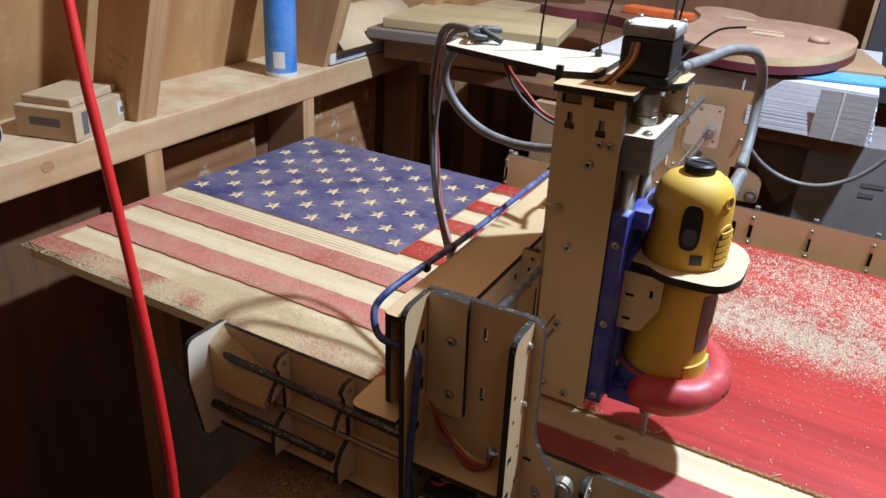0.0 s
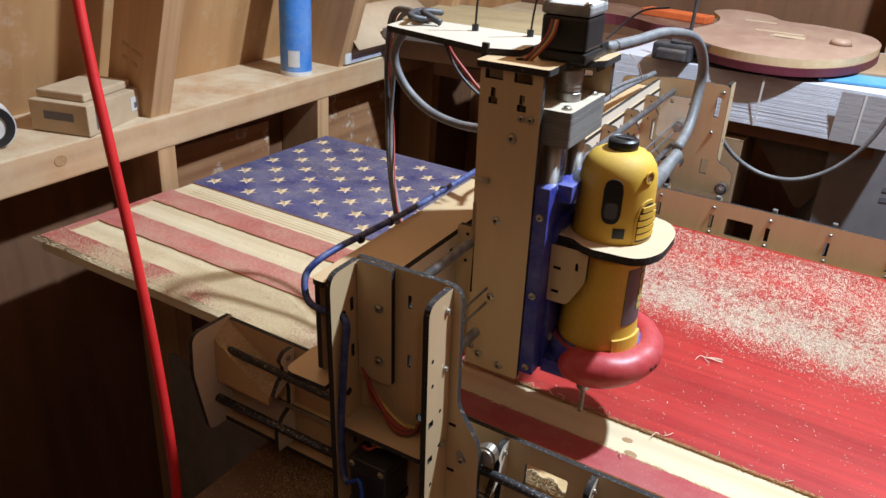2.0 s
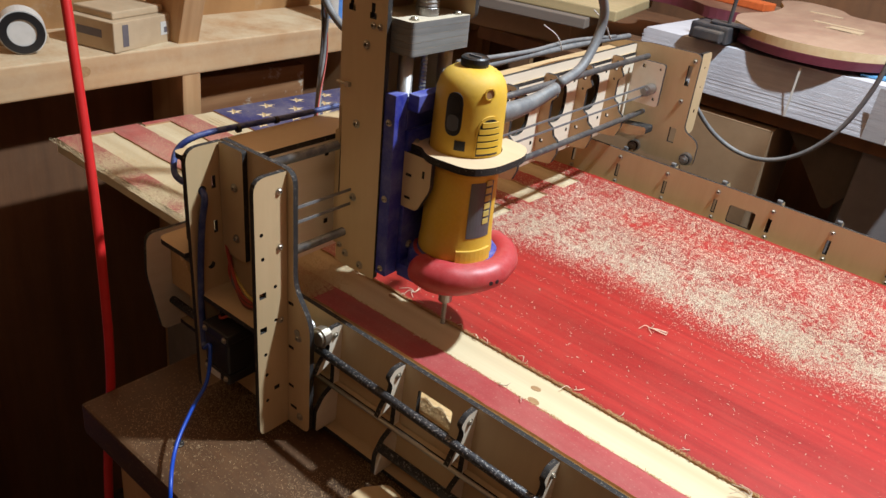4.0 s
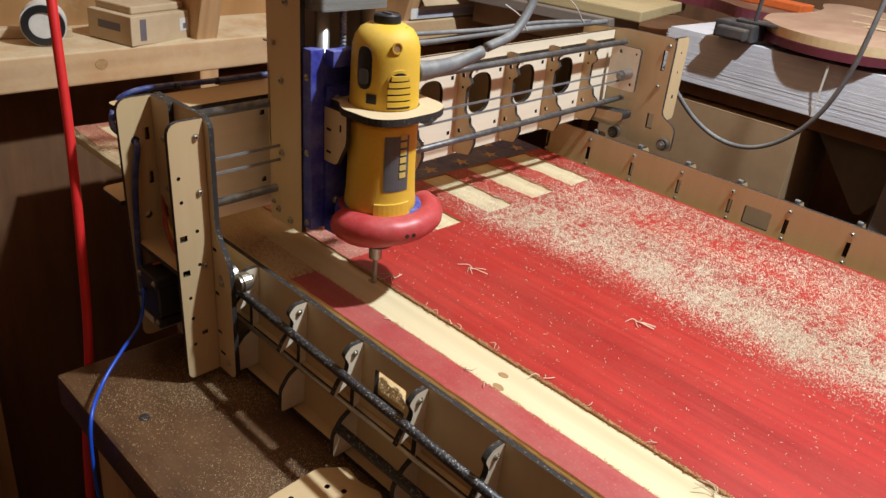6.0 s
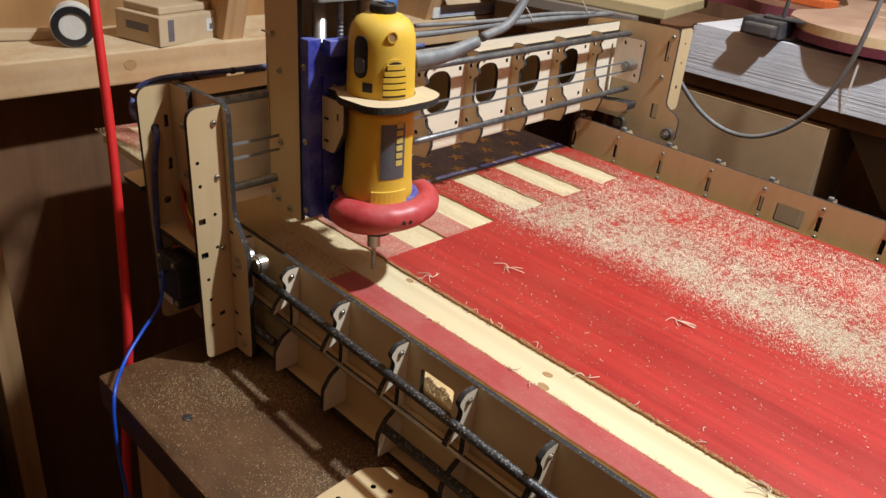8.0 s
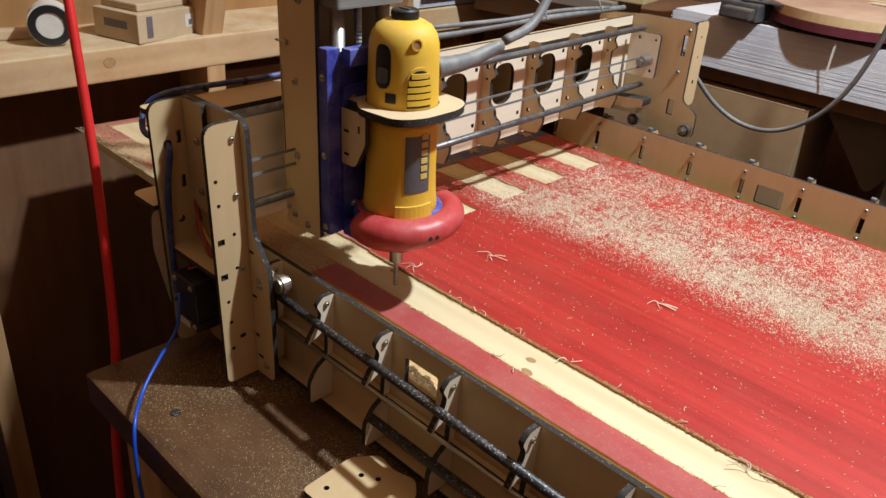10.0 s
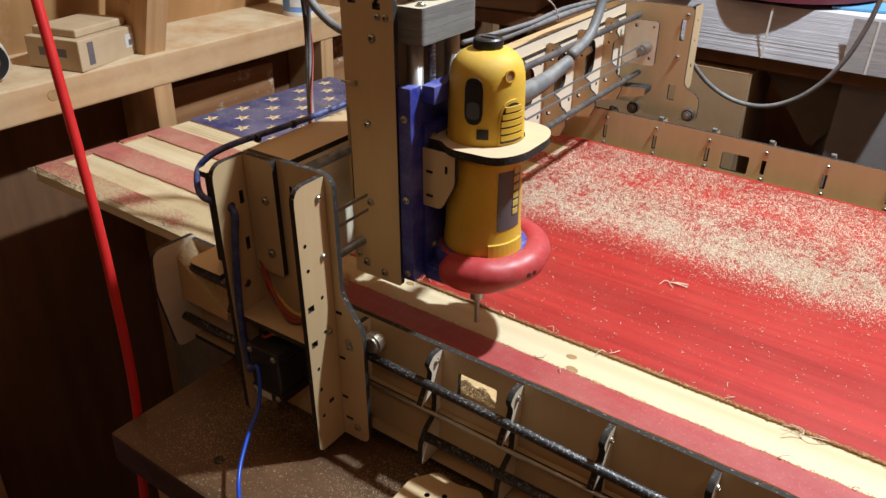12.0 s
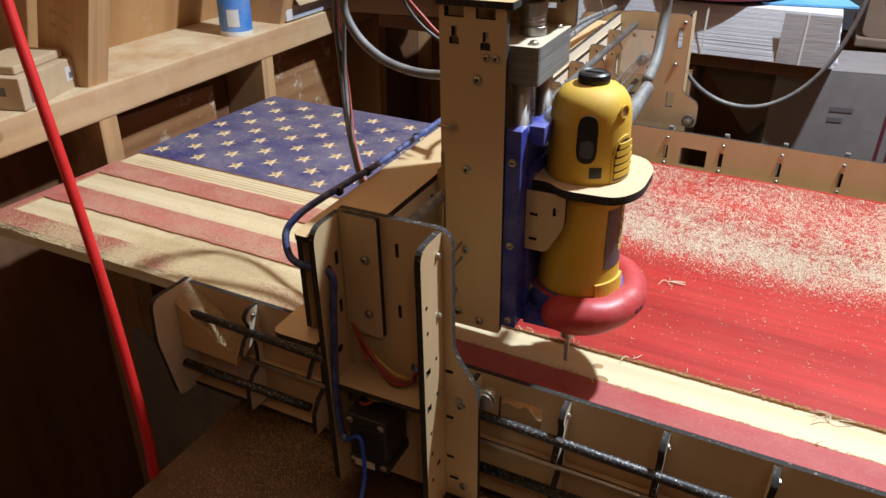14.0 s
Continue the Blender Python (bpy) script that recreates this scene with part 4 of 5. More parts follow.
for a in (-18, -11):
    c, s = math.cos(radians(a)), math.sin(radians(a))
    bm = B(); cyl(bm, (0.0125 + 0.0615 * c, 0.899 + 0.0670 * s, 1.093), (0.0125 + 0.0640 * c, 0.899 + 0.0695 * s, 1.093), 0.0026, 8); part("slit", bm, BLACK, bumper)

# cables of the carriage
for pts, r, mat, lab in (
    ([(-0.034, 0.925, 1.394), (-0.022, 0.98, 1.394), (-0.006, 1.04, 1.396), (0.012, 1.095, 1.384), (0.020, 1.121, 1.354), (0.021, 1.119, 1.322), (0.024, 1.085, 1.288), (0.026, 1.035, 1.276)], 0.0058, GREYCAB, "thick grey tool cord looping down"),
    ([(-0.235, 0.935, 1.402), (-0.275, 0.955, 1.385), (-0.302, 0.965, 1.347), (-0.288, 0.965, 1.313), (-0.255, 0.965, 1.288), (-0.216, 0.965, 1.278), (-0.175, 0.960, 1.280), (-0.130, 0.95, 1.29)], 0.0052, GREYCAB, "grey cord looping under the cable arm"),
    ([(-0.230, 0.915, 1.400), (-0.265, 0.935, 1.404), (-0.312, 0.975, 1.388), (-0.340, 1.005, 1.322), (-0.342, 1.010, 1.262), (-0.322, 0.985, 1.195), (-0.280, 0.940, 1.147), (-0.240, 0.90, 1.118), (-0.2085, 0.88, 1.110)], 0.0036, DARKCAB, "dark cable dropping to the bridge"),
    ([(-0.225, 0.922, 1.400), (-0.260, 0.938, 1.402), (-0.304, 0.975, 1.380), (-0.330, 1.005, 1.310), (-0.336, 1.008, 1.25), (-0.314, 0.980, 1.190), (-0.273, 0.938, 1.150), (-0.238, 0.905, 1.124), (-0.2085, 0.885, 1.116)], 0.0028, GREYCAB, ""),
    ([(-0.228, 0.918, 1.400), (-0.262, 0.936, 1.403), (-0.306, 0.973, 1.386), (-0.335, 1.003, 1.316), (-0.331, 1.007, 1.24), (-0.300, 0.965, 1.180), (-0.266, 0.93, 1.148), (-0.208, 0.89, 1.120)], 0.0011, REDWIRE, ""),
    ([(-0.215, 0.93, 1.395), (-0.21, 0.935, 1.370), (-0.19, 0.94, 1.345), (-0.165, 0.94, 1.325), (-0.130, 0.94, 1.318)], 0.0020, REDWIRE, ""),
    ([(-0.220, 0.925, 1.394), (-0.205, 0.94, 1.350), (-0.18, 0.945, 1.325), (-0.150, 0.95, 1.312), (-0.125, 0.95, 1.322)], 0.0016, DARKCAB, ""),
    ([(-0.225, 0.91, 1.401), (-0.238, 0.90, 1.405), (-0.245, 0.93, 1.406), (-0.225, 0.94, 1.405), (-0.232, 0.915, 1.408), (-0.210, 0.915, 1.399)], 0.0034, DARKCAB, "knot of taped cable on the arm"),
    ([(-0.12, 0.94, 1.30), (-0.135, 0.965, 1.29), (-0.145, 0.985, 1.27), (-0.150, 0.99, 1.248)], 0.003, BLUEWIRE, "")):
    bm = B(); sweep(bm, pts, r, 10); part("cable", bm, mat, carriage, lab, soft=True, at=PIV)

# ---- the cutting tool ----
tool = thing("rotary_cutting_tool", "yellow and black rotary cut-out tool with a spiral bit", "power tool", PIVOT)
AX, AY = -0.006, 0.895
SLIM = Matrix.Translation((AX, AY, 0)) @ Matrix.Diagonal((0.91, 0.91, 1, 1)) @ Matrix.Translation((-AX, -AY, 0))
TOOLM = PIV @ Matrix.Translation((0.012, 0, -0.003)) @ SLIM


def around(angle, z, r):
    """A pose on the tool's side: x outwards, y round it, z up."""
    return TOOLM @ Matrix.Translation((AX + r * math.cos(radians(angle)), AY + r * math.sin(radians(angle)), z)) @ pose(0, 0, 0, 0, 0, angle)


bm = B(); lathe(bm, [(0.030, 1.107), (0.0440, 1.108), (0.0456, 1.112), (0.0452, 1.119), (0.0440, 1.127), (0.0432, 1.140), (0.0425, 1.160), (0.0425, 1.200), (0.0435, 1.208), (0.0435, 1.2115), (0.0415, 1.2120)], (AX, AY), 56)
lower = part("motor_housing", bm, YELLOW, tool, soft=True, at=TOOLM)
bm = B(); lathe(bm, [(0.0418, 1.2122), (0.0420, 1.226), (0.0412, 1.250), (0.0405, 1.280), (0.0396, 1.292), (0.0368, 1.301), (0.0310, 1.3085), (0.0225, 1.3130), (0.0170, 1.3145)], (AX, AY), 56)
upper = part("top_housing", bm, YELLOW, tool, soft=True, at=TOOLM)
bm = B(); lathe(bm, [(0.0155, 1.3142), (0.0160, 1.3180), (0.0155, 1.3225), (0.0135, 1.3240), (0.0120, 1.3232), (0.0080, 1.3232)], (AX, AY), 32); part("brush_cap", bm, BLACK, tool, "black round cap", at=TOOLM)
bm = B(); box(bm, -0.008, 0.008, -0.0015, 0.0015, 1.3230, 1.3246); part("cap_slot", bm, GREYLABEL, tool, at=TOOLM @ Matrix.Translation((AX, AY, 0)))
for a in (35,):
    bm = B(); box(bm, -0.007, 0.004, -0.007, 0.007, -0.004, 0.004, 0.002); part("shoulder_rib", bm, YELLOW, tool, at=around(a, 1.309, 0.021))


def curved_patch(a0, a1, z0, z1, r0, r1, proud, outline, n=10):
    """A patch that follows the housing: outline in 0..1, 0..1."""
    bm = B()
    vs, ws = [], []
    for u, v in outline:
        a, z = radians(a0 + (a1 - a0) * u), z0 + (z1 - z0) * v
        r = r0 + (r1 - r0) * v
        vs.append(bm.verts.new((AX + (r + proud) * math.cos(a), AY + (r + proud) * math.sin(a), z)))
        ws.append(bm.verts.new((AX + (r - 0.004) * math.cos(a), AY + (r - 0.004) * math.sin(a), z)))
    # strips across, so that the patch stays round
    k = len(vs)
    for i in range(k // 2 - 1 + k % 2):
        a, b, c, d = vs[i], vs[i + 1], vs[k - 2 - i], vs[k - 1 - i]
        if len({a, b, c, d}) == 4:
            bm.faces.new((a, b, c, d))
        elif len({a, b, c, d}) == 3:
            bm.faces.new(tuple(dict.fromkeys((a, b, c, d))))
    for i in range(k):
        bm.faces.new((vs[i], vs[(i + 1) % k], ws[(i + 1) % k], ws[i]))
    return bm


def rect_outline(n=8, r=0.0):
    return [(k / n, 0) for k in range(n + 1)] + [(1 - k / n, 1) for k in range(n + 1)]


def oval_outline(n=16):
    lo, hi = [], []
    for k in range(n + 1):
        u = k / n
        s = abs(2 * u - 1)
        h = 0.5 * (0.50 + 0.50 * math.sqrt(max(0, 1 - s ** 2.6)))
        lo.append((u, 0.5 - h)); hi.append((u, 0.5 + h))
    return lo + hi[::-1]


part("switch_frame", curved_patch(-92, -64, 1.2505, 1.2945, 0.0410, 0.0400, 0.0009, oval_outline()), BLACK, tool, "black oval switch", at=TOOLM)
part("switch_rocker", curved_patch(-87, -69, 1.256, 1.272, 0.0411, 0.0406, 0.0022, oval_outline()), GREYLABEL, tool, at=TOOLM)
part("switch_rocker", curved_patch(-87, -69, 1.273, 1.289, 0.0408, 0.0402, 0.0014, oval_outline()), BLACK, tool, at=TOOLM)
bm = B(); plate(bm, circle2(0, 0, 0.0062, 18), 0.002, None, [circle2(0, 0, 0.0048, 18)]); part("screw_boss", bm, [YELLOW, YELLOW], tool, at=around(-24, 1.2955, 0.0390) @ FACE_X)
# brown disc in place of the shaded hole
bm = B(); cyl(bm, (0, 0, 0), (0, 0, 0.0012), 0.0048, 16); part("screw_hole", bm, KNOT, tool, at=around(-24, 1.2955, 0.0390) @ FACE_X)


def arch_outline(n=12):
    return [(k / n, 0) for k in range(n + 1)] + [(k / n, 0.55 + 0.45 * math.sqrt(max(0, 1 - abs(2 * k / n - 1) ** 2.4))) for k in range(n, -1, -1)]


part("vent_frame", curved_patch(-41, 4.5, 1.2305, 1.2735, 0.0420, 0.0411, 0.0012, arch_outline()), YELLOW, tool, at=TOOLM)
# raised black patch standing for the shade behind the slats
part("air_vent", curved_patch(-38, 1.5, 1.2325, 1.2705, 0.0420, 0.0411, 0.0016, arch_outline()), BLACK, tool, "dark air vent", at=TOOLM)
for k in range(5):
    z = 1.2350 + 0.0069 * k
    narrow = (0, 0, 0, 1.5, 5.5)[k]
    part("vent_slat", curved_patch(-37.5 + narrow, 1 - narrow, z, z + 0.0050, 0.0419, 0.0418, 0.0026, rect_outline()), YELLOW, tool, at=TOOLM)
# black patch paints the notch's inner shade
part("notch", curved_patch(-72, -55, 1.2365, 1.2465, 0.0419, 0.0417, 0.0005, rect_outline(4)), BLACK, tool, at=TOOLM)
label = part("name_plate", curved_patch(-38, 6, 1.138, 1.202, 0.0432, 0.0425, 0.0006, rect_outline()), GREYLABEL, tool, "dark grey maker's plate with gold marks", at=TOOLM)
for k in range(6):
    z = 1.154 + 0.0088 * k
    part("gold_mark", curved_patch(-12, 0, z, z + 0.0058, 0.0430, 0.0427, 0.0014, rect_outline(3)), LABELGOLD, label)
part("nose_tab", curved_patch(-51, 9, 1.109, 1.124, 0.0460, 0.0448, 0.0026, rect_outline()), YELLOW, tool, at=TOOLM)
bm = B(); cyl(bm, (AX, AY, 1.056), (AX, AY, 1.107), 0.020, 24); part("nose", bm, BLACK, tool, at=TOOLM)
bm = B(); cyl(bm, (0, 0.897, 1.048), (0, 0.897, 1.058), 0.0085, 6); cyl(bm, (0, 0.897, 1.030), (0, 0.897, 1.048), 0.0082, 20, 0.0082); part("collet_nut", bm, STEEL, tool, at=PIV)
bm = B()
seg, turns, zb, zt = 10, 5.0, 0.9965, 1.032
rings = []
for k in range(41):
    u = k / 40
    z, tw = zb + (zt - zb) * u, 2 * math.pi * turns * u
    rings.append([bm.verts.new((0.0032 * (0.62 + 0.38 * abs(math.cos(math.pi * j / seg * 2))) * math.cos(2 * math.pi * j / seg + tw), 0.897 + 0.0032 * (0.62 + 0.38 * abs(math.cos(math.pi * j / seg * 2))) * math.sin(2 * math.pi * j / seg + tw), z)) for j in range(seg)])
for a, b in zip(rings, rings[1:]):
    for j in range(seg):
        bm.faces.new((a[j], a[(j + 1) % seg], b[(j + 1) % seg], b[j]))
bm.faces.new(rings[0]); bm.faces.new(rings[-1])
part("spiral_bit", bm, STEEL, tool, at=PIV)
bm = B(); sweep(bm, [(0.010, 0.930, 1.262), (0.014, 0.955, 1.263), (0.016, 0.99, 1.266), (0.020, 1.036, 1.276)], lambda u: 0.0118 - 0.0045 * u, 14); part("cord_sleeve", bm, GREYCAB, tool, "grey strain relief sleeve", soft=True, at=TOOLM)

# ---- things on the ledge ----
def ledge_z(y):
    return 1.118 + (y - 0.8) * 0.0209


parts_box = thing("component_box", "small dusty cardboard box with dark printed bars", "box", (-0.795, 0.997, ledge_z(0.997)))
parts_box.rotation_euler = (0, 0, radians(17))
bm = B(); box(bm, -0.055, 0.055, -0.07, 0.075, 0, 0.052, 0.002); part("carton", bm, PALECARD, parts_box)
bm = B(); box(bm, -0.050, 0.040, -0.055, 0.070, 0.0525, 0.066, 0.003); part("carton_lid", bm, PALECARD, parts_box)
bm = B(); box(bm, -0.028, 0.028, -0.0706, -0.0702, 0.022, 0.036); part("print_bar", bm, LABELDARK, parts_box)
bm = B(); box(bm, 0.0552, 0.0556, -0.050, -0.036, 0.008, 0.046); part("print_bar", bm, LABELDARK, parts_box)
bm = B(); box(bm, 0.0552, 0.0556, 0.045, 0.066, 0.016, 0.040); lab = part("label_patch", bm, WHITE, parts_box)
bm = B(); box(bm, 0.0557, 0.0560, 0.053, 0.061, 0.020, 0.030); part("print_bar", bm, LABELDARK, lab)
tape = thing("tape_roll", "roll of tape standing on edge with a black core ring", "tape", (-0.80, 0.828, ledge_z(0.828)))
tape.rotation_euler = (0, 0, radians(68))
bm = B(); cyl(bm, (0, -0.022, 0.036), (0, 0.022, 0.036), 0.036, 36); part("tape_winding", bm, WHITE, tape)
bm = B(); plate(bm, circle2(0, 0.036, 0.034, 36), 0.002, in_xz(-0.0245), [circle2(0, 0.036, 0.022, 36)]); part("core_ring", bm, [BLACK, BLACK], tape)
tube = thing("cleaning_tube", "tall blue printed tube powdered with sawdust", "canister", (-0.772, 1.515, ledge_z(1.515)))
bm = B(); lathe(bm, [(0.033, 0.0), (0.035, 0.002), (0.035, 0.27), (0.033, 0.272)], (0, 0), 40); part("tube_body", bm, BLUECAN, tube, soft=False)
bm = B(); lathe(bm, [(0.0356, 0.0), (0.0356, 0.008), (0.0350, 0.0085)], (0, 0), 40); part("tube_rim", bm, WHITE, tube)
bm = B()
for k in range(6):
    a0, a1 = radians(-78 + 7 * k), radians(-71 + 7 * k)
    for z0, z1 in ((0.020, 0.056),):
        vs = [bm.verts.new((0.0355 * math.cos(a), 0.0355 * math.sin(a), z)) for a, z in ((a0, z0), (a1, z0), (a1, z1), (a0, z1))]
        bm.faces.new(vs)
part("bar_label", bm, WHITE, tube, "white label with fine bars")
flat_box = thing("flat_carton", "flat white carton with a bent cardboard flap", "box", (-0.79, 1.83, ledge_z(1.83) + 0.004))
flat_box.rotation_euler = (radians(1.2), 0, 0)
bm = B(); box(bm, -0.06, 0.062, -0.19, 0.20, 0.0, 0.032, 0.002); part("carton", bm, WHITE, flat_box)
bm = B(); box(bm, 0.0622, 0.0626, -0.17, 0.18, 0.004, 0.020); part("blue_band", bm, material("pale_lilac_print", (0.42, 0.45, 0.58), None, 0.5, scale=60, dust=0.3), flat_box)
bm = B()
rows = []
for k in range(9):
    u = k / 8
    rows.append([(-0.058 + 0.145 * u, y, 0.034 + 0.075 * math.sin(2.2 * (1 - u))) for y in (-0.17, 0.0, 0.20)])
for dz in (0,):
    vs = [[bm.verts.new(p) for p in r] for r in rows]
    ws = [[bm.verts.new((p[0], p[1], p[2] + 0.003)) for p in r] for r in rows]
    for k in range(8):
        for j in range(2):
            bm.faces.new((vs[k][j], vs[k][j + 1], vs[k + 1][j + 1], vs[k + 1][j]))
            bm.faces.new((ws[k][j], ws[k][j + 1], ws[k + 1][j + 1], ws[k + 1][j]))
    for r, q in ((vs[0], ws[0]), (vs[-1], ws[-1])):
        for j in range(2):
            bm.faces.new((r[j], r[j + 1], q[j + 1], q[j]))
    for j in (0, 2):
        for k in range(8):
            bm.faces.new((vs[k][j], vs[k + 1][j], ws[k + 1][j], ws[k][j]))
part("bent_flap", bm, PALECARD, flat_box, "bent pale cardboard flap", soft=True)
stick = thing("wood_offcut", "small dusty wood offcut on the ledge", "offcut", (-0.86, 0.80, ledge_z(0.80)))
bm = B(); box(bm, -0.012, 0.012, -0.11, 0.09, 0, 0.018, 0.003); part("offcut", bm, PALECARD, stick)
stick.rotation_euler = (0, 0, radians(-12))

# ---- the red hose ----
bm = B(); sweep(bm, [(-0.36, 0.69, 1.72), (-0.33, 0.68, 1.55), (-0.29, 0.662, 1.38), (-0.262, 0.653, 1.28), (-0.228, 0.643, 1.15), (-0.197, 0.630, 1.03), (-0.176, 0.617, 0.905), (-0.170, 0.598, 0.75), (-0.178, 0.59, 0.40), (-0.21, 0.59, 0.02)], 0.0054, 14)
thing("air_hose", "bright red air hose hanging beside the table", "hose", bm=bm, mats=HOSE, soft=True)

# ---- on the table ----
scrap = thing("plywood_scrap", "small drilled plywood scrap lying on the table", "offcut", (0.188, 0.703, 0.8975))
scrap.rotation_euler = (0, 0, radians(4))
bm = B(); plate(bm, rounded([(-0.042, -0.052), (0.046, -0.052), (0.046, 0.018), (0.030, 0.036), (0.004, 0.030), (-0.020, 0.036), (-0.040, 0.012)], 0.007), 0.006, None, [circle2(-0.014, 0.002, 0.003, 10), circle2(0.002, 0.010, 0.003, 10), circle2(-0.026, -0.034, 0.003, 10), circle2(-0.008, -0.040, 0.003, 10), circle2(0.030, -0.020, 0.003, 10)])
part("scrap_plate", bm, [PLY, CHAR], scrap)
# a dark disc paints the shade inside a screw hole in the tabletop
screw_hole = thing("table_hole", "dark disc painting the shade in a table screw hole", "plug", (-0.038, 0.618, 0.8955))
bm = B(); cyl(bm, (0, 0, -0.0005), (0, 0, 0.0008), 0.0055, 16); part("plug", bm, CHAR, screw_hole)

# ---- behind the machine ----
bench = thing("back_bench", "dark bench behind the machine piled with sheets", "bench", (0.0, 2.2, 0))
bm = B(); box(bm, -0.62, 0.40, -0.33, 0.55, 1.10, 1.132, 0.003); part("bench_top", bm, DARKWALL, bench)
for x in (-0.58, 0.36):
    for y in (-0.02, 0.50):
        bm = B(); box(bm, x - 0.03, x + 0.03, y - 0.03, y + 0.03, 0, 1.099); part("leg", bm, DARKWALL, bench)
sheets = thing("sheet_stack", "thick stack of white corrugated sheets with a paler wrap band", "sheet stack", (0.13, 2.15, 1.1325))
rnd = random.Random(4)
NS = 40
for k in range(NS):
    dx, dy = rnd.uniform(-0.003, 0.003), rnd.uniform(-0.0007, 0.0007)
    w = 0.295 - 0.012 * k / NS
    bm = B(); box(bm, -0.30 + dx, w + dx, -0.312 + dy + 0.0007 * k, 0.30 + dy, 0.0024 * k, 0.0024 * k + 0.00238, 0.0002); part("sheet", bm, PAPER, sheets)
for x0, x1 in ((0.04, 0.044), (0.226, 0.230)):
    bm = B(); box(bm, x0, x1, -0.3152, -0.3146, 0.0, 0.0965); part("wrap_band", bm, WHITE, sheets)
bm = B(); box(bm, 0.185, 0.286, -0.3140, -0.3132, 0.0, 0.0962); part("wrap_film", bm, FILM, sheets, "grey stretch film round the corner")


def body_shape(s=1.0):
    pts = [(0.0, -0.20), (0.10, -0.19), (0.165, -0.12), (0.165, -0.04), (0.12, 0.03), (0.125, 0.10), (0.155, 0.17), (0.12, 0.23), (0.06, 0.20), (0.03, 0.19), (-0.02, 0.20), (-0.07, 0.27), (-0.125, 0.25), (-0.14, 0.16), (-0.11, 0.06), (-0.13, -0.02), (-0.17, -0.10), (-0.14, -0.18)]
    line = smooth_line([(x * s, y * s, 0) for x, y in pts + pts[:1]], 4)
    return [(p.x, p.y) for p in line[:-1]]


board = thing("blue_sheet", "light blue sheet lying on the stack", "sheet", (0.325, 2.075, 1.2300))
board.rotation_euler = (0, 0, radians(14))
bm = B(); box(bm, -0.10, 0.085, -0.15, 0.25, 0, 0.004); part("sheet", bm, SKYCARD, board)
bm = B(); box(bm, -0.09, 0.11, -0.05, 0.27, 0.0042, 0.009); part("brown_sheet", bm, CARDB, board)
guitar = thing("guitar_body_blank", "pinkish guitar body blank with a maroon rim", "guitar body", (0.165, 2.16, 1.2400))


def blank_shape(grow=0.0):
    """A wide lower bout towards the machine, two horns at the back."""
    pts = [(-0.175, -0.22), (-0.105, -0.295), (-0.020, -0.328), (0.065, -0.305), (0.135, -0.215), (0.178, -0.07), (0.188, 0.09), (0.150, 0.23), (0.045, 0.30), (-0.055, 0.31), (-0.110, 0.40), (-0.205, 0.43), (-0.245, 0.34), (-0.200, 0.20), (-0.185, 0.05), (-0.205, -0.10)]
    line = smooth_line([(x * (1 + grow), y * (1 + grow), 0) for x, y in pts + pts[:1]], 6)
    return [(p.x, p.y) for p in line[:-1]]


bm = B(); plate(bm, blank_shape(0.012), 0.016); part("lower_body", bm, [MAROON, MAROON], guitar)
bm = B(); plate(bm, blank_shape(), 0.017, in_xy(0.0165)); part("top_board", bm, [GUITAR, PINE], guitar)
for k, (x, y, w) in enumerate(((-0.03, 0.05, 0.055), (-0.01, -0.02, 0.030), (-0.10, 0.22, 0.04))):
    bm = B(); plate(bm, rounded(rect2(x - w, x + w, y - 0.010, y + 0.010), 0.004), 0.0012, in_xy(0.0336)); part("cavity_rim", bm, [PALECARD, PALECARD], guitar)
bm = B(); plate(bm, rounded(rect2(-0.035, 0.035, -0.03, 0.01), 0.006), 0.002, in_xy(0.0337)); part("pickup_cavity", bm, [PALECARD, PALECARD], guitar)
bm = B(); lathe(bm, [(0.024, 0.0335), (0.022, 0.043), (0.014, 0.047), (0.004, 0.048)], (0.11, -0.02), 20); part("dust_heap", bm, GUITAR, guitar, soft=True)
plank = thing("board_offcut", "dusty yellowish wood slab on the bench", "plank", (-0.50, 2.010, 1.2150))
plank.rotation_euler = (0, 0, radians(12))
bm = B(); box(bm, -0.23, 0.21, -0.16, 0.20, 0, 0.024, 0.003); part("slab", bm, material("dusty_yellow_board", (0.42, 0.33, 0.17), (0.31, 0.23, 0.11), 0.7, grain=(0.1, 1, 1), scale=50, dust=0.4), plank)
bm = B(); box(bm, -0.26, 0.15, -0.19, 0.22, -0.024, -0.001, 0.002); part("grey_board", bm, material("grey_weathered_board", (0.20, 0.16, 0.13), None, 0.7, grain=(0.1, 1, 1), scale=40), plank)
bm = B(); box(bm, -0.24, 0.10, -0.12, 0.2, -0.0825, -0.0245, 0.002); part("riser", bm, CARDB, plank)
guitar2 = thing("brown_guitar_body", "dark brown guitar body with orange plastic on it", "guitar body", (-0.20, 2.30, 1.2380))
guitar2.rotation_euler = (0, 0, radians(80))
bm = B(); plate(bm, body_shape(0.9), 0.026); part("body", bm, [BROWNBODY, MAROON], guitar2)
bm = B(); box(bm, -0.03, 0.03, -0.16, 0.02, 0.0262, 0.045, 0.003); part("orange_guard", bm, ORANGE, guitar2)
clamp = thing("spring_clamp", "dark metal clamp on the edge of the stack", "clamp", (-0.02, 1.868, 1.2330))
bm = B(); box(bm, -0.045, 0.035, -0.025, 0.045, 0, 0.034, 0.004); part("jaw", bm, DARKCLAMP, clamp)
bm = B(); box(bm, -0.03, 0.03, -0.05, -0.026, 0.004, 0.026, 0.004); part("pad", bm, DARKCLAMP, clamp)
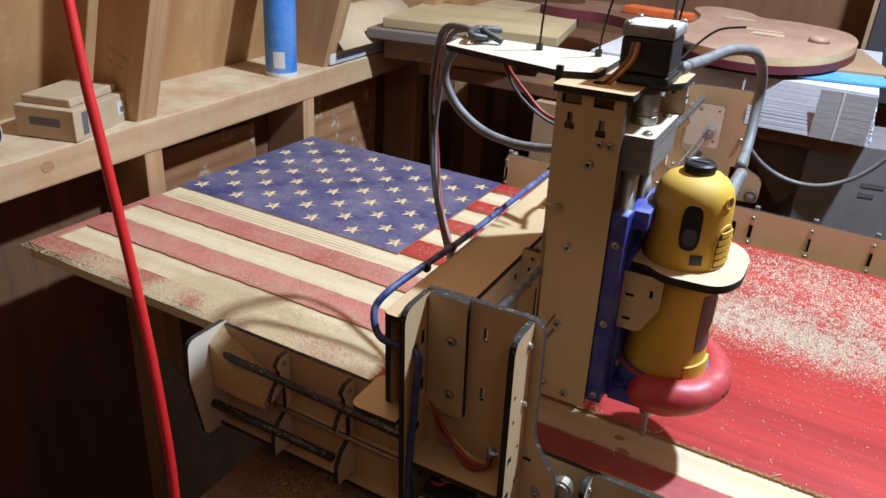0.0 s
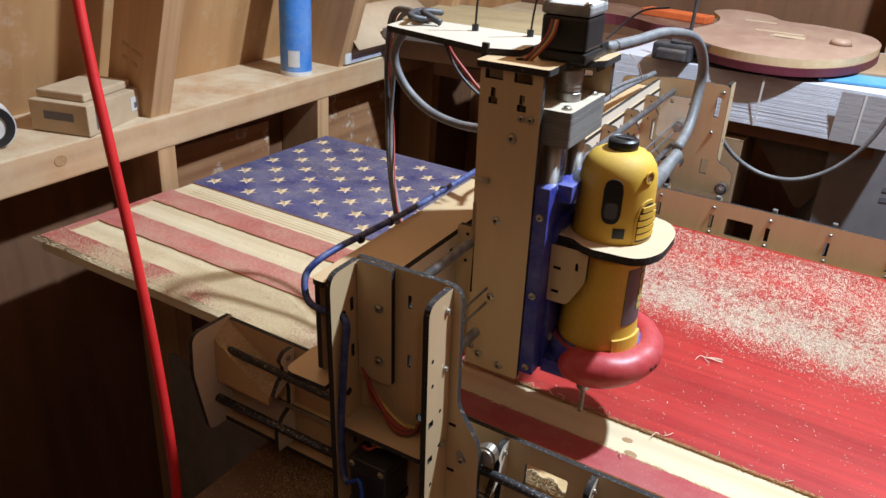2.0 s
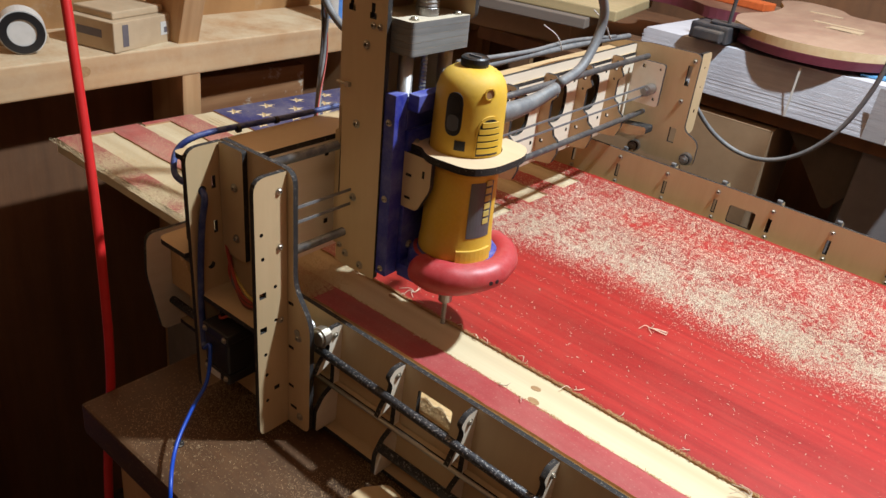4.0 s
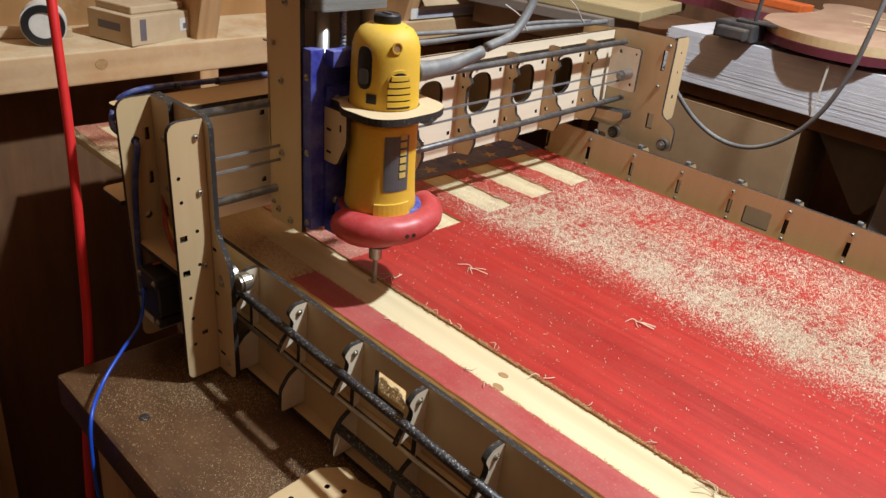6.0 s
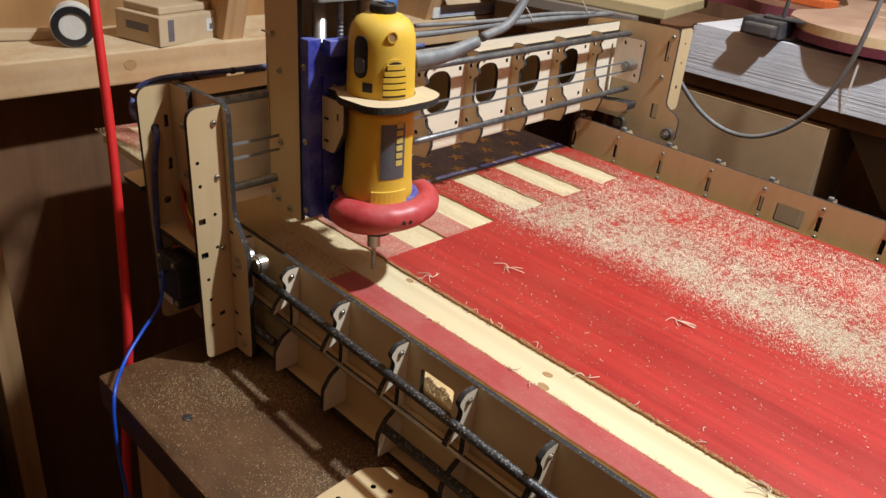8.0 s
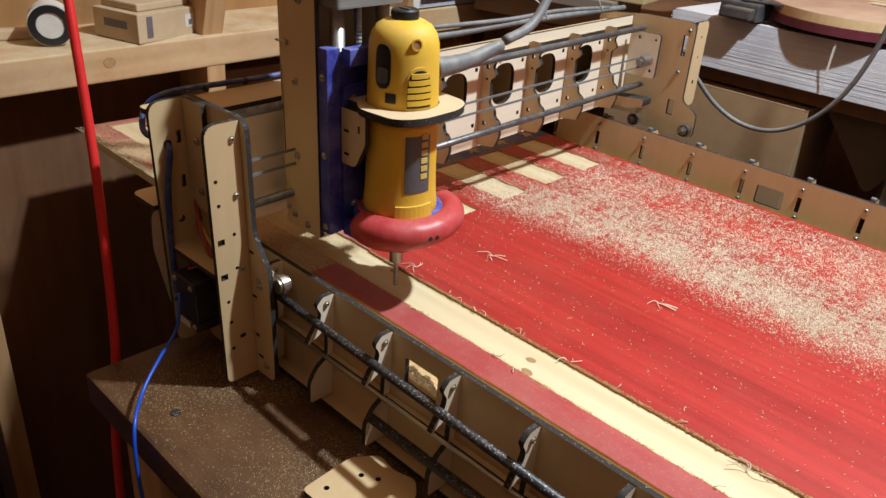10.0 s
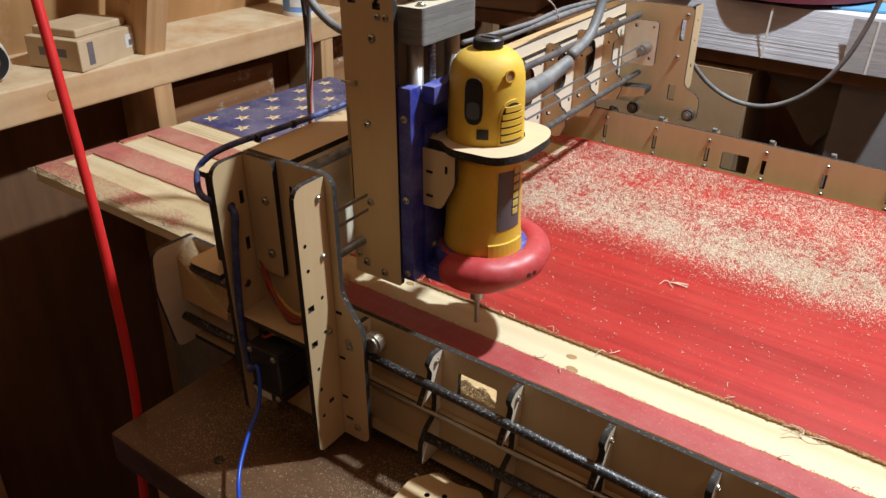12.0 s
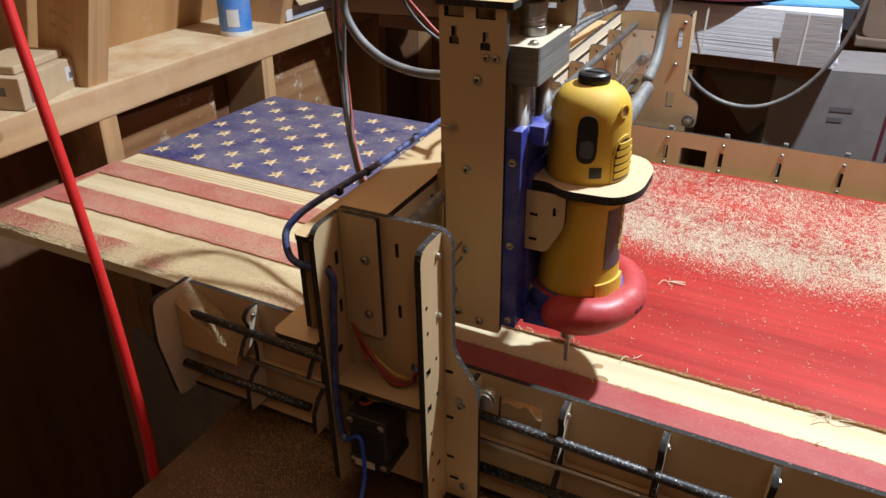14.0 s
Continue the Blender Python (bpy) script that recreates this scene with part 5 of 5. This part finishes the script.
bm = B(); cyl(bm, (0.02, 0.01, 0.034), (0.022, 0.012, 0.19), 0.004, 10); part("screw_rod", bm, DARKCLAMP, clamp)
bm = B(); plate(bm, rounded([(-0.01, -0.015), (0.16, 0.03), (0.20, 0.055), (0.10, 0.06), (-0.02, 0.03)], 0.01), 0.003, in_xy(0.036)); part("handle", bm, [DARKCLAMP, DARKCLAMP], clamp)


def carton(name, place, size, turn, mat, label):
    ob = thing(name, label, "box", place)
    ob.rotation_euler = (0, 0, radians(turn))
    w, d, h = size
    t = 0.004
    for nm, b in (("side_panel", (-w / 2, w / 2, -d / 2, -d / 2 + t, 0, h)), ("side_panel", (-w / 2, w / 2, d / 2 - t, d / 2, 0, h)), ("side_panel", (-w / 2, -w / 2 + t, -d / 2 + t, d / 2 - t, 0, h)), ("side_panel", (w / 2 - t, w / 2, -d / 2 + t, d / 2 - t, 0, h)), ("top_flap", (-w / 2, w / 2, -d / 2, 0, h, h + t)), ("top_flap", (-w / 2, w / 2, 0.001, d / 2, h, h + t))):
        bm = B(); box(bm, *b, 0.0008); part(nm, bm, mat, ob)
    return ob


low_table = thing("low_bench", "low dark bench carrying cartons", "bench", (0.2, 2.1, 0))
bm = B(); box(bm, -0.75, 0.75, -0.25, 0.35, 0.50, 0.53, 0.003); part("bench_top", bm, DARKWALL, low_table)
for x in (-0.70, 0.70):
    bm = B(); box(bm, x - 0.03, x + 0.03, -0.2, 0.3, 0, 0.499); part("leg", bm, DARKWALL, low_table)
carton("cardboard_box", (-0.06, 1.955, 0.531), (0.44, 0.22, 0.56), 0, CARDB, "brown cardboard box under the stacked sheets")
pale = carton("striped_carton", (0.435, 2.01, 0.531), (0.27, 0.2, 0.58), 12, material("grey_white_carton", (0.20, 0.175, 0.17), None, 0.8, scale=30, bump=0.05), "pale carton with two dark red stripes")
for x in (0.088, 0.110):
    bm = B(); box(bm, x, x + 0.007, -0.1012, -0.1002, 0.02, 0.575); part("red_stripe", bm, MAROON, pale)
for k, (x0, x1) in enumerate(((-0.02, 0.025), (-0.02, 0.010))):
    bm = B(); box(bm, x0, x1, -0.1012, -0.1002, 0.50 - 0.022 * k, 0.51 - 0.022 * k); part("print_bar", bm, LABELDARK, pale)
DARKCARD = material("dark_cardboard", (0.11, 0.078, 0.055), (0.07, 0.05, 0.035), 0.85, scale=40, bump=0.15)
flap = thing("torn_cardboard", "hanging triangular piece of dark cardboard", "cardboard", (0.285, 1.90, 1.096))
bm = B(); plate(bm, [(-0.11, 0.0), (0.10, 0.0), (0.012, -0.135), (0.0, -0.135)], 0.004, in_xz(0)); part("cardboard_flap", bm, [DARKCARD, PALECARD], flap)

crate = thing("plastic_crate", "tan plastic crate with rows of oval slots", "crate", (0.66, 2.32, 0.0))
CRATE = material("tan_plastic", (0.17, 0.115, 0.08), None, 0.5, scale=40, bump=0.04)
slots = [rounded(rect2(x, x + 0.012, z, z + 0.030), 0.006) for z in (1.21, 1.26, 1.31) for x in [-0.16 + 0.028 * k for k in range(11)]]
bm = B(); plate(bm, rounded(rect2(-0.19, 0.19, 1.14, 1.40), 0.02), 0.005, in_xz(-0.16), slots); part("slotted_side", bm, [CRATE, CRATE], crate)
for x in (-0.19, 0.185):
    bm = B(); plate(bm, rect2(-0.155, 0.16, 1.14, 1.40), 0.005, in_yz(x)); part("end_side", bm, [CRATE, CRATE], crate)
bm = B(); box(bm, -0.20, 0.20, -0.17, 0.17, 1.118, 1.139, 0.004); part("crate_floor", bm, CRATE, crate)
bm = B(); box(bm, -0.17, 0.17, -0.13, 0.14, 0.0, 1.117, 0.006); part("stand", bm, DARKWALL, crate)
chair = thing("dark_chair", "dark upholstered chair back standing behind the bench", "chair", (0.62, 2.72, 0.0))
DARKCLOTH = material("dark_cloth", (0.045, 0.04, 0.045), None, 0.9, scale=250, bump=0.2)
bm = B(); plate(bm, rounded(rect2(-0.24, 0.24, 1.05, 1.62), 0.09, 8), 0.05, in_xz(0)); part("backrest", bm, [DARKCLOTH, DARKCLOTH], chair)
bm = B(); plate(bm, rounded(rect2(-0.255, 0.255, 1.035, 1.635), 0.10, 8), 0.02, in_xz(0.012), [rounded(rect2(-0.242, 0.242, 1.048, 1.622), 0.091, 8)]); part("piping", bm, [CARDB, CARDB], chair)
bm = B(); box(bm, -0.24, 0.24, -0.42, 0.05, 0.45, 0.54, 0.03); part("seat", bm, DARKCLOTH, chair)
for x in (-0.21, 0.21):
    bm = B(); cyl(bm, (x, 0.03, 0), (x, 0.03, 1.08), 0.014, 12); part("leg", bm, DARKCLAMP, chair)
    bm = B(); cyl(bm, (x, -0.38, 0), (x, -0.38, 0.452), 0.014, 12); part("leg", bm, DARKCLAMP, chair)
tub = thing("blue_tub", "dark blue storage tub in the shadow by the wall", "tub", (-0.69, 0.34, 0.0))
NAVYPL = material("navy_plastic", (0.02, 0.035, 0.16), None, 0.45, scale=40, bump=0.04)
bm = B(); box(bm, -0.14, 0.14, -0.16, 0.16, 0.0, 0.52, 0.015); part("tub_body", bm, NAVYPL, tub)
bm = B(); box(bm, -0.155, 0.155, -0.175, 0.175, 0.521, 0.55, 0.008); part("lid", bm, NAVYPL, tub)
grey_board = thing("leaning_board", "dull grey board standing under the flag's end", "board", (-0.40, 0.885, 0.0))
grey_board.rotation_euler = (0, 0, radians(-14))
bm = B(); box(bm, -0.155, 0.165, -0.007, 0.007, 0.0, 0.78, 0.003); part("panel", bm, material("dull_grey_board", (0.17, 0.150, 0.130), (0.11, 0.095, 0.08), 0.8, scale=30, bump=0.2, dust=0.3), grey_board)
cloth = thing("rag_heap", "crumpled blue and red rags at the end of the ledge", "rags", (-0.72, 2.22, ledge_z(2.22)))
for k, (x, y, z, s, mt) in enumerate(((0, 0, 0, 0.055, NAVYPL), (0.05, 0.05, 0.01, 0.045, SKYCARD), (-0.04, 0.07, 0.02, 0.05, MAROON))):
    bm = B()
    bmesh.ops.create_icosphere(bm, subdivisions=3, radius=s)
    for v in bm.verts:
        v.co *= 1 + 0.45 * noise.noise(v.co * 30 + Vector((k * 3.1, 0, 0)))
        v.co.z = max(v.co.z * 0.6 + s * 0.45, 0) + z
        v.co.x += x; v.co.y += y
    part("rag", bm, mt, cloth, soft=True)

# ---- sawdust ----
GOLDFILM = material("golden_sawdust", (0.74, 0.59, 0.36), (0.64, 0.48, 0.27), 0.9, scale=300, bump=0.1, island=0.2)
GOLDPALE = material("settled_sawdust", (0.72, 0.575, 0.345), (0.62, 0.47, 0.26), 0.9, scale=300, bump=0.1)


def dust(name, label, n, spread, size, mat, seed):
    """Curled chips as one mesh; spread gives a place or nothing."""
    r = random.Random(seed)
    verts, faces = [], []
    while len(faces) < n * 2:
        p = spread(r)
        if p is None:
            continue
        x, y, z = p
        a, l, w = r.uniform(0, 6.283), size * r.uniform(0.5, 1.9), size * r.uniform(0.18, 0.42)
        u, v = Vector((math.cos(a), math.sin(a), r.uniform(-0.1, 0.45))), Vector((-math.sin(a), math.cos(a), r.uniform(-0.3, 0.3)))
        c = Vector((x, y, z + 0.0003))
        k = len(verts)
        lift = Vector((0, 0, size * r.uniform(0.1, 0.6)))
        for s in (-1, 0, 1):
            for q in (-1, 1):
                verts.append(c + u * l * s * 0.5 + v * w * q * 0.5 + (lift if s == 0 else Vector((0, 0, 0))))
        for f in ((k, k + 1, k + 3, k + 2), (k + 2, k + 3, k + 5, k + 4)):
            faces.append(f)
    data = bpy.data.meshes.new(name)
    data.from_pydata([tuple(v) for v in verts], [], faces)
    data.materials.append(mat)
    return tagged(new(name, data), label, "sawdust", "", "stuff")


def drift(x, y, ragged=1.0):
    """How thickly the sawdust lies on the red board: a drift along it, sharper on its near side."""
    mid = 1.205 + 0.10 * max(x - 0.05, 0.0) + 0.020 * math.sin(9 * x + 0.6)
    d = (y - mid) / (0.045 if y < mid else 0.30)
    n = 0.25 * noise.noise(Vector((x * 9, y * 9, 0.3))) + 0.38 * noise.noise(Vector((x * 38, y * 38, 2.3))) + 0.6 * noise.noise(Vector((x * 120, y * 120, 4.7)))
    crest = 0.42 * math.exp(-((y - mid - 0.015) / 0.045) ** 2)
    thin = 1.0 if x > -0.03 else math.exp((x + 0.03) / 0.05)
    return thin * (math.exp(-d * d) * max(0.0, 0.30 + 0.60 * ragged * n) + crest * max(0.0, 0.55 + n))


def board_top(x, y):
    """The board's surface: sunk where a pale stripe is carved."""
    return 0.9972 if x < XR and any(sy(k) < y < sy(k) + SW for k in (2, 4, 6, 8, 10)) else 1.0


def red_field(r):
    x, y = r.uniform(-0.20, 0.66), r.uniform(0.915, 1.515)
    return (x, y, board_top(x, y)) if r.random() < drift(x, y) + 0.0018 else None


def red_powder(r):
    x, y = r.uniform(-0.20, 0.66), r.uniform(0.915, 1.515)
    return (x, y, board_top(x, y)) if r.random() < drift(x, y + 0.025, 0.5) + (0.005 if x > -0.05 else 0.10) else None


dust("sawdust_drift", "pale sawdust drift strewn over the red board", 74000, red_field, 0.0020, SAWDUST, 11)
dust("sawdust_powder", "fine pale sawdust between the chips on the red board", 56000, red_powder, 0.0011, SAWDUST, 31)


def groove_fringe(r):
    x = r.uniform(-0.05, 0.62)
    far = r.random() < 0.75
    y = (0.9085 if far else 0.8552) + r.gauss(0, 0.0011)
    return (x, y, 0.9995) if r.random() < 0.25 + 0.9 * max(0.0, noise.noise(Vector((x * 45, 8.0 if far else 2.0, 0.0)))) else None


dust("groove_fringe", "torn wood fibres along the edges of the fresh groove", 3200, groove_fringe, 0.0020, material("torn_fibre", (0.52, 0.34, 0.15), (0.36, 0.20, 0.08), 0.9, scale=300), 41)


def left_part(r):
    x, y = r.uniform(FX0, -0.06), r.uniform(FY0, FY1)
    n = noise.noise(Vector((x * 7, y * 7, 5.3))) + 0.5 * noise.noise(Vector((x * 30, y * 30, 1.3)))
    c = (0.32 if y < 1.11 else 0.07) * (0.45 + 0.9 * n)
    # thickest where the tool swept it towards the front edge
    c += 2.2 * math.exp(-((x + 0.30) / 0.22) ** 2 - ((y - 0.80) / 0.085) ** 2) * (0.65 + n)
    groove = any(sy(k) < y < sy(k) + SW for k in (8, 10, 12)) and x < XR
    return (x, y, 0.9972 if groove else 1.0002) if r.random() < c else None


dust("sawdust_film", "sawdust lying on the carved stripes", 60000, left_part, 0.0011, GOLDFILM, 12)


def swept_front(r):
    x, y = r.gauss(-0.30, 0.16), r.gauss(0.835, 0.032)
    if not (FX0 < x < -0.05 and FY0 < y < 0.96):
        return None
    n = noise.noise(Vector((x * 14, y * 14, 3.3)))
    groove = sy(12) < y < sy(12) + SW
    return (x, y, 0.9972 if groove else 1.0002) if r.random() < 0.65 + n else None


dust("swept_sawdust", "sawdust swept over the front stripes of the flag", 64000, swept_front, 0.0014, GOLDPALE, 21)


def on_table(r):
    x, y = r.uniform(-0.165, 0.6), r.uniform(0.58, 0.76)
    n = noise.noise(Vector((x * 8, y * 8, 1.1)))
    c = (0.16 + 0.55 * n) * (0.25 + 1.1 * (y - 0.58) / 0.15)
    c += (0.75 + n) * math.exp(-((x + 0.03) / 0.10) ** 2 - ((y - 0.715) / 0.040) ** 2)
    return (x, y, 0.8955) if r.random() < c else None


dust("table_sawdust", "sawdust specks on the table top", 27000, on_table, 0.0011, material("brown_sawdust", (0.52, 0.37, 0.21), (0.38, 0.25, 0.13), 0.9, scale=300, island=0.55), 13)


def heap(name, label, x0, x1, y0, y1, top, nx, ny, seed, base):
    """A rumpled bank of sawdust; top(u, v) gives its height."""
    bm = B()
    grid = [[bm.verts.new((x0 + (x1 - x0) * i / nx, y0 + (y1 - y0) * j / ny, top(i / nx, j / ny) + 0.0016 * noise.noise(Vector((i * 0.9, j * 0.9, seed))) + 0.003 * noise.noise(Vector((i * 0.2, j * 0.2, seed))))) for j in range(ny + 1)] for i in range(nx + 1)]
    for i in range(nx):
        for j in range(ny):
            bm.faces.new((grid[i][j], grid[i + 1][j], grid[i + 1][j + 1], grid[i][j + 1]))
    rim = [g[0] for g in grid] + grid[-1][1:] + [g[-1] for g in reversed(grid[:-1])] + list(reversed(grid[0][1:-1]))
    foot = [bm.verts.new((v.co.x, v.co.y, base)) for v in rim]
    for k in range(len(rim)):
        bm.faces.new((rim[k], rim[(k + 1) % len(rim)], foot[(k + 1) % len(rim)], foot[k]))
    return thing(name, label, "sawdust", bm=bm, mats=GOLDDUST, kind="stuff")


def cell_top(u, v):
    return 1.040 - 0.050 * u ** 0.9 - 0.016 * (1 - v)


def in_cell(r):
    u, v = r.random() ** 1.3, r.random()
    return (-0.2335 + 0.0835 * u, 0.738 + 0.0245 * v, cell_top(u, v) + 0.001)


dust("cell_sawdust", "loose grains on the heap at the end of the rail", 5000, in_cell, 0.0013, GOLDFILM, 51)
heap("sawdust_bank", "sawdust packed between the rail and the board", -0.23, 0.62, 0.7695, 0.8165, lambda u, v: 0.985 + 0.007 * v, 160, 8, 1.7, 0.9738)
heap("sawdust_heap", "sawdust heaped on the end of the front rail", -0.2335, -0.150, 0.738, 0.7625, cell_top, 40, 14, 4.1, 0.9635)

def behind_opening(r):
    x, v = r.uniform(0.160, 0.218), r.random()
    return (x, 0.7700 + 0.0042 * (1 - v), 0.976 + 0.036 * v * (0.75 + 0.35 * noise.noise(Vector((x * 60, 0.0, 6.0)))))


dust("rail_sawdust", "golden sawdust showing through the opening in the rail", 7000, behind_opening, 0.0013, GOLDPALE, 61)

# shavings along the groove
rs = random.Random(8)
shav = []
for k in range(24):
    x = rs.uniform(-0.02, 0.55)
    y = 0.9085 + rs.uniform(-0.002, 0.004) if k % 3 else 0.8555 + rs.uniform(-0.002, 0.002)
    l = rs.uniform(0.004, 0.013)
    a = rs.uniform(0, 6.28)
    shav.append([(x, y, 1.0005), (x + l * 0.4 * math.cos(a), y + l * 0.4 * math.sin(a), 1.002 + rs.uniform(0, 0.003)), (x + l * math.cos(a + 0.5), y + l * math.sin(a + 0.5), 1.001 + rs.uniform(0, 0.002))])
for cx, cy, n in ((0.060, 1.028, 5), (0.020, 0.925, 5), (0.27, 1.10, 7), (0.47, 0.90, 4)):
    for k in range(n):
        a = rs.uniform(0, 6.28)
        shav.append([(cx, cy, 1.0006), (cx + 0.008 * math.cos(a), cy + 0.006 * math.sin(a), 1.0035), (cx + 0.022 * math.cos(a + 0.4), cy + 0.014 * math.sin(a + 0.6), 1.001)])
bm = B()
for pts in shav:
    sweep(bm, pts, 0.00045, 4, 4)
thing("wood_shavings", "thin curled wood shavings beside the fresh groove", "shavings", bm=bm, mats=SAWDUST, kind="stuff")


# ---- what moves ----
def motions():
    """The gantry runs along the board, turns and comes back; the carriage steps across at the turn."""
    lean = pose(0, 0, 0, 1.6, -1.2, 0)
    along = [(0, 0.257), (1, 0.217), (2, 0.175), (3, 0.133), (4, 0.090), (5, 0.051), (6, 0.012), (7, -0.0265), (7.25, -0.0345), (7.45, -0.0385), (7.75, -0.0392), (8.05, -0.0385), (8.3, -0.033), (9, -0.006), (10, 0.036), (11, 0.0775), (12, 0.120), (13, 0.162), (14, 0.202)]
    across = [(0, 0.0), (7.2, 0.0), (7.45, -0.004), (7.75, -0.014), (8.05, -0.022), (8.3, -0.024), (14, -0.024)]

    def y_at(t):
        return float(np.interp(t, [a for a, _ in across], [b for _, b in across]))

    walk(gantry, [(t, Matrix.Translation(PIVOT + Vector((x, 0, 0))) @ lean) for t, x in along])
    for ob in (carriage, tool):
        walk(ob, [(t, Matrix.Translation(PIVOT + Vector((x, y_at(t), 0))) @ lean) for t, x in along])


motions()
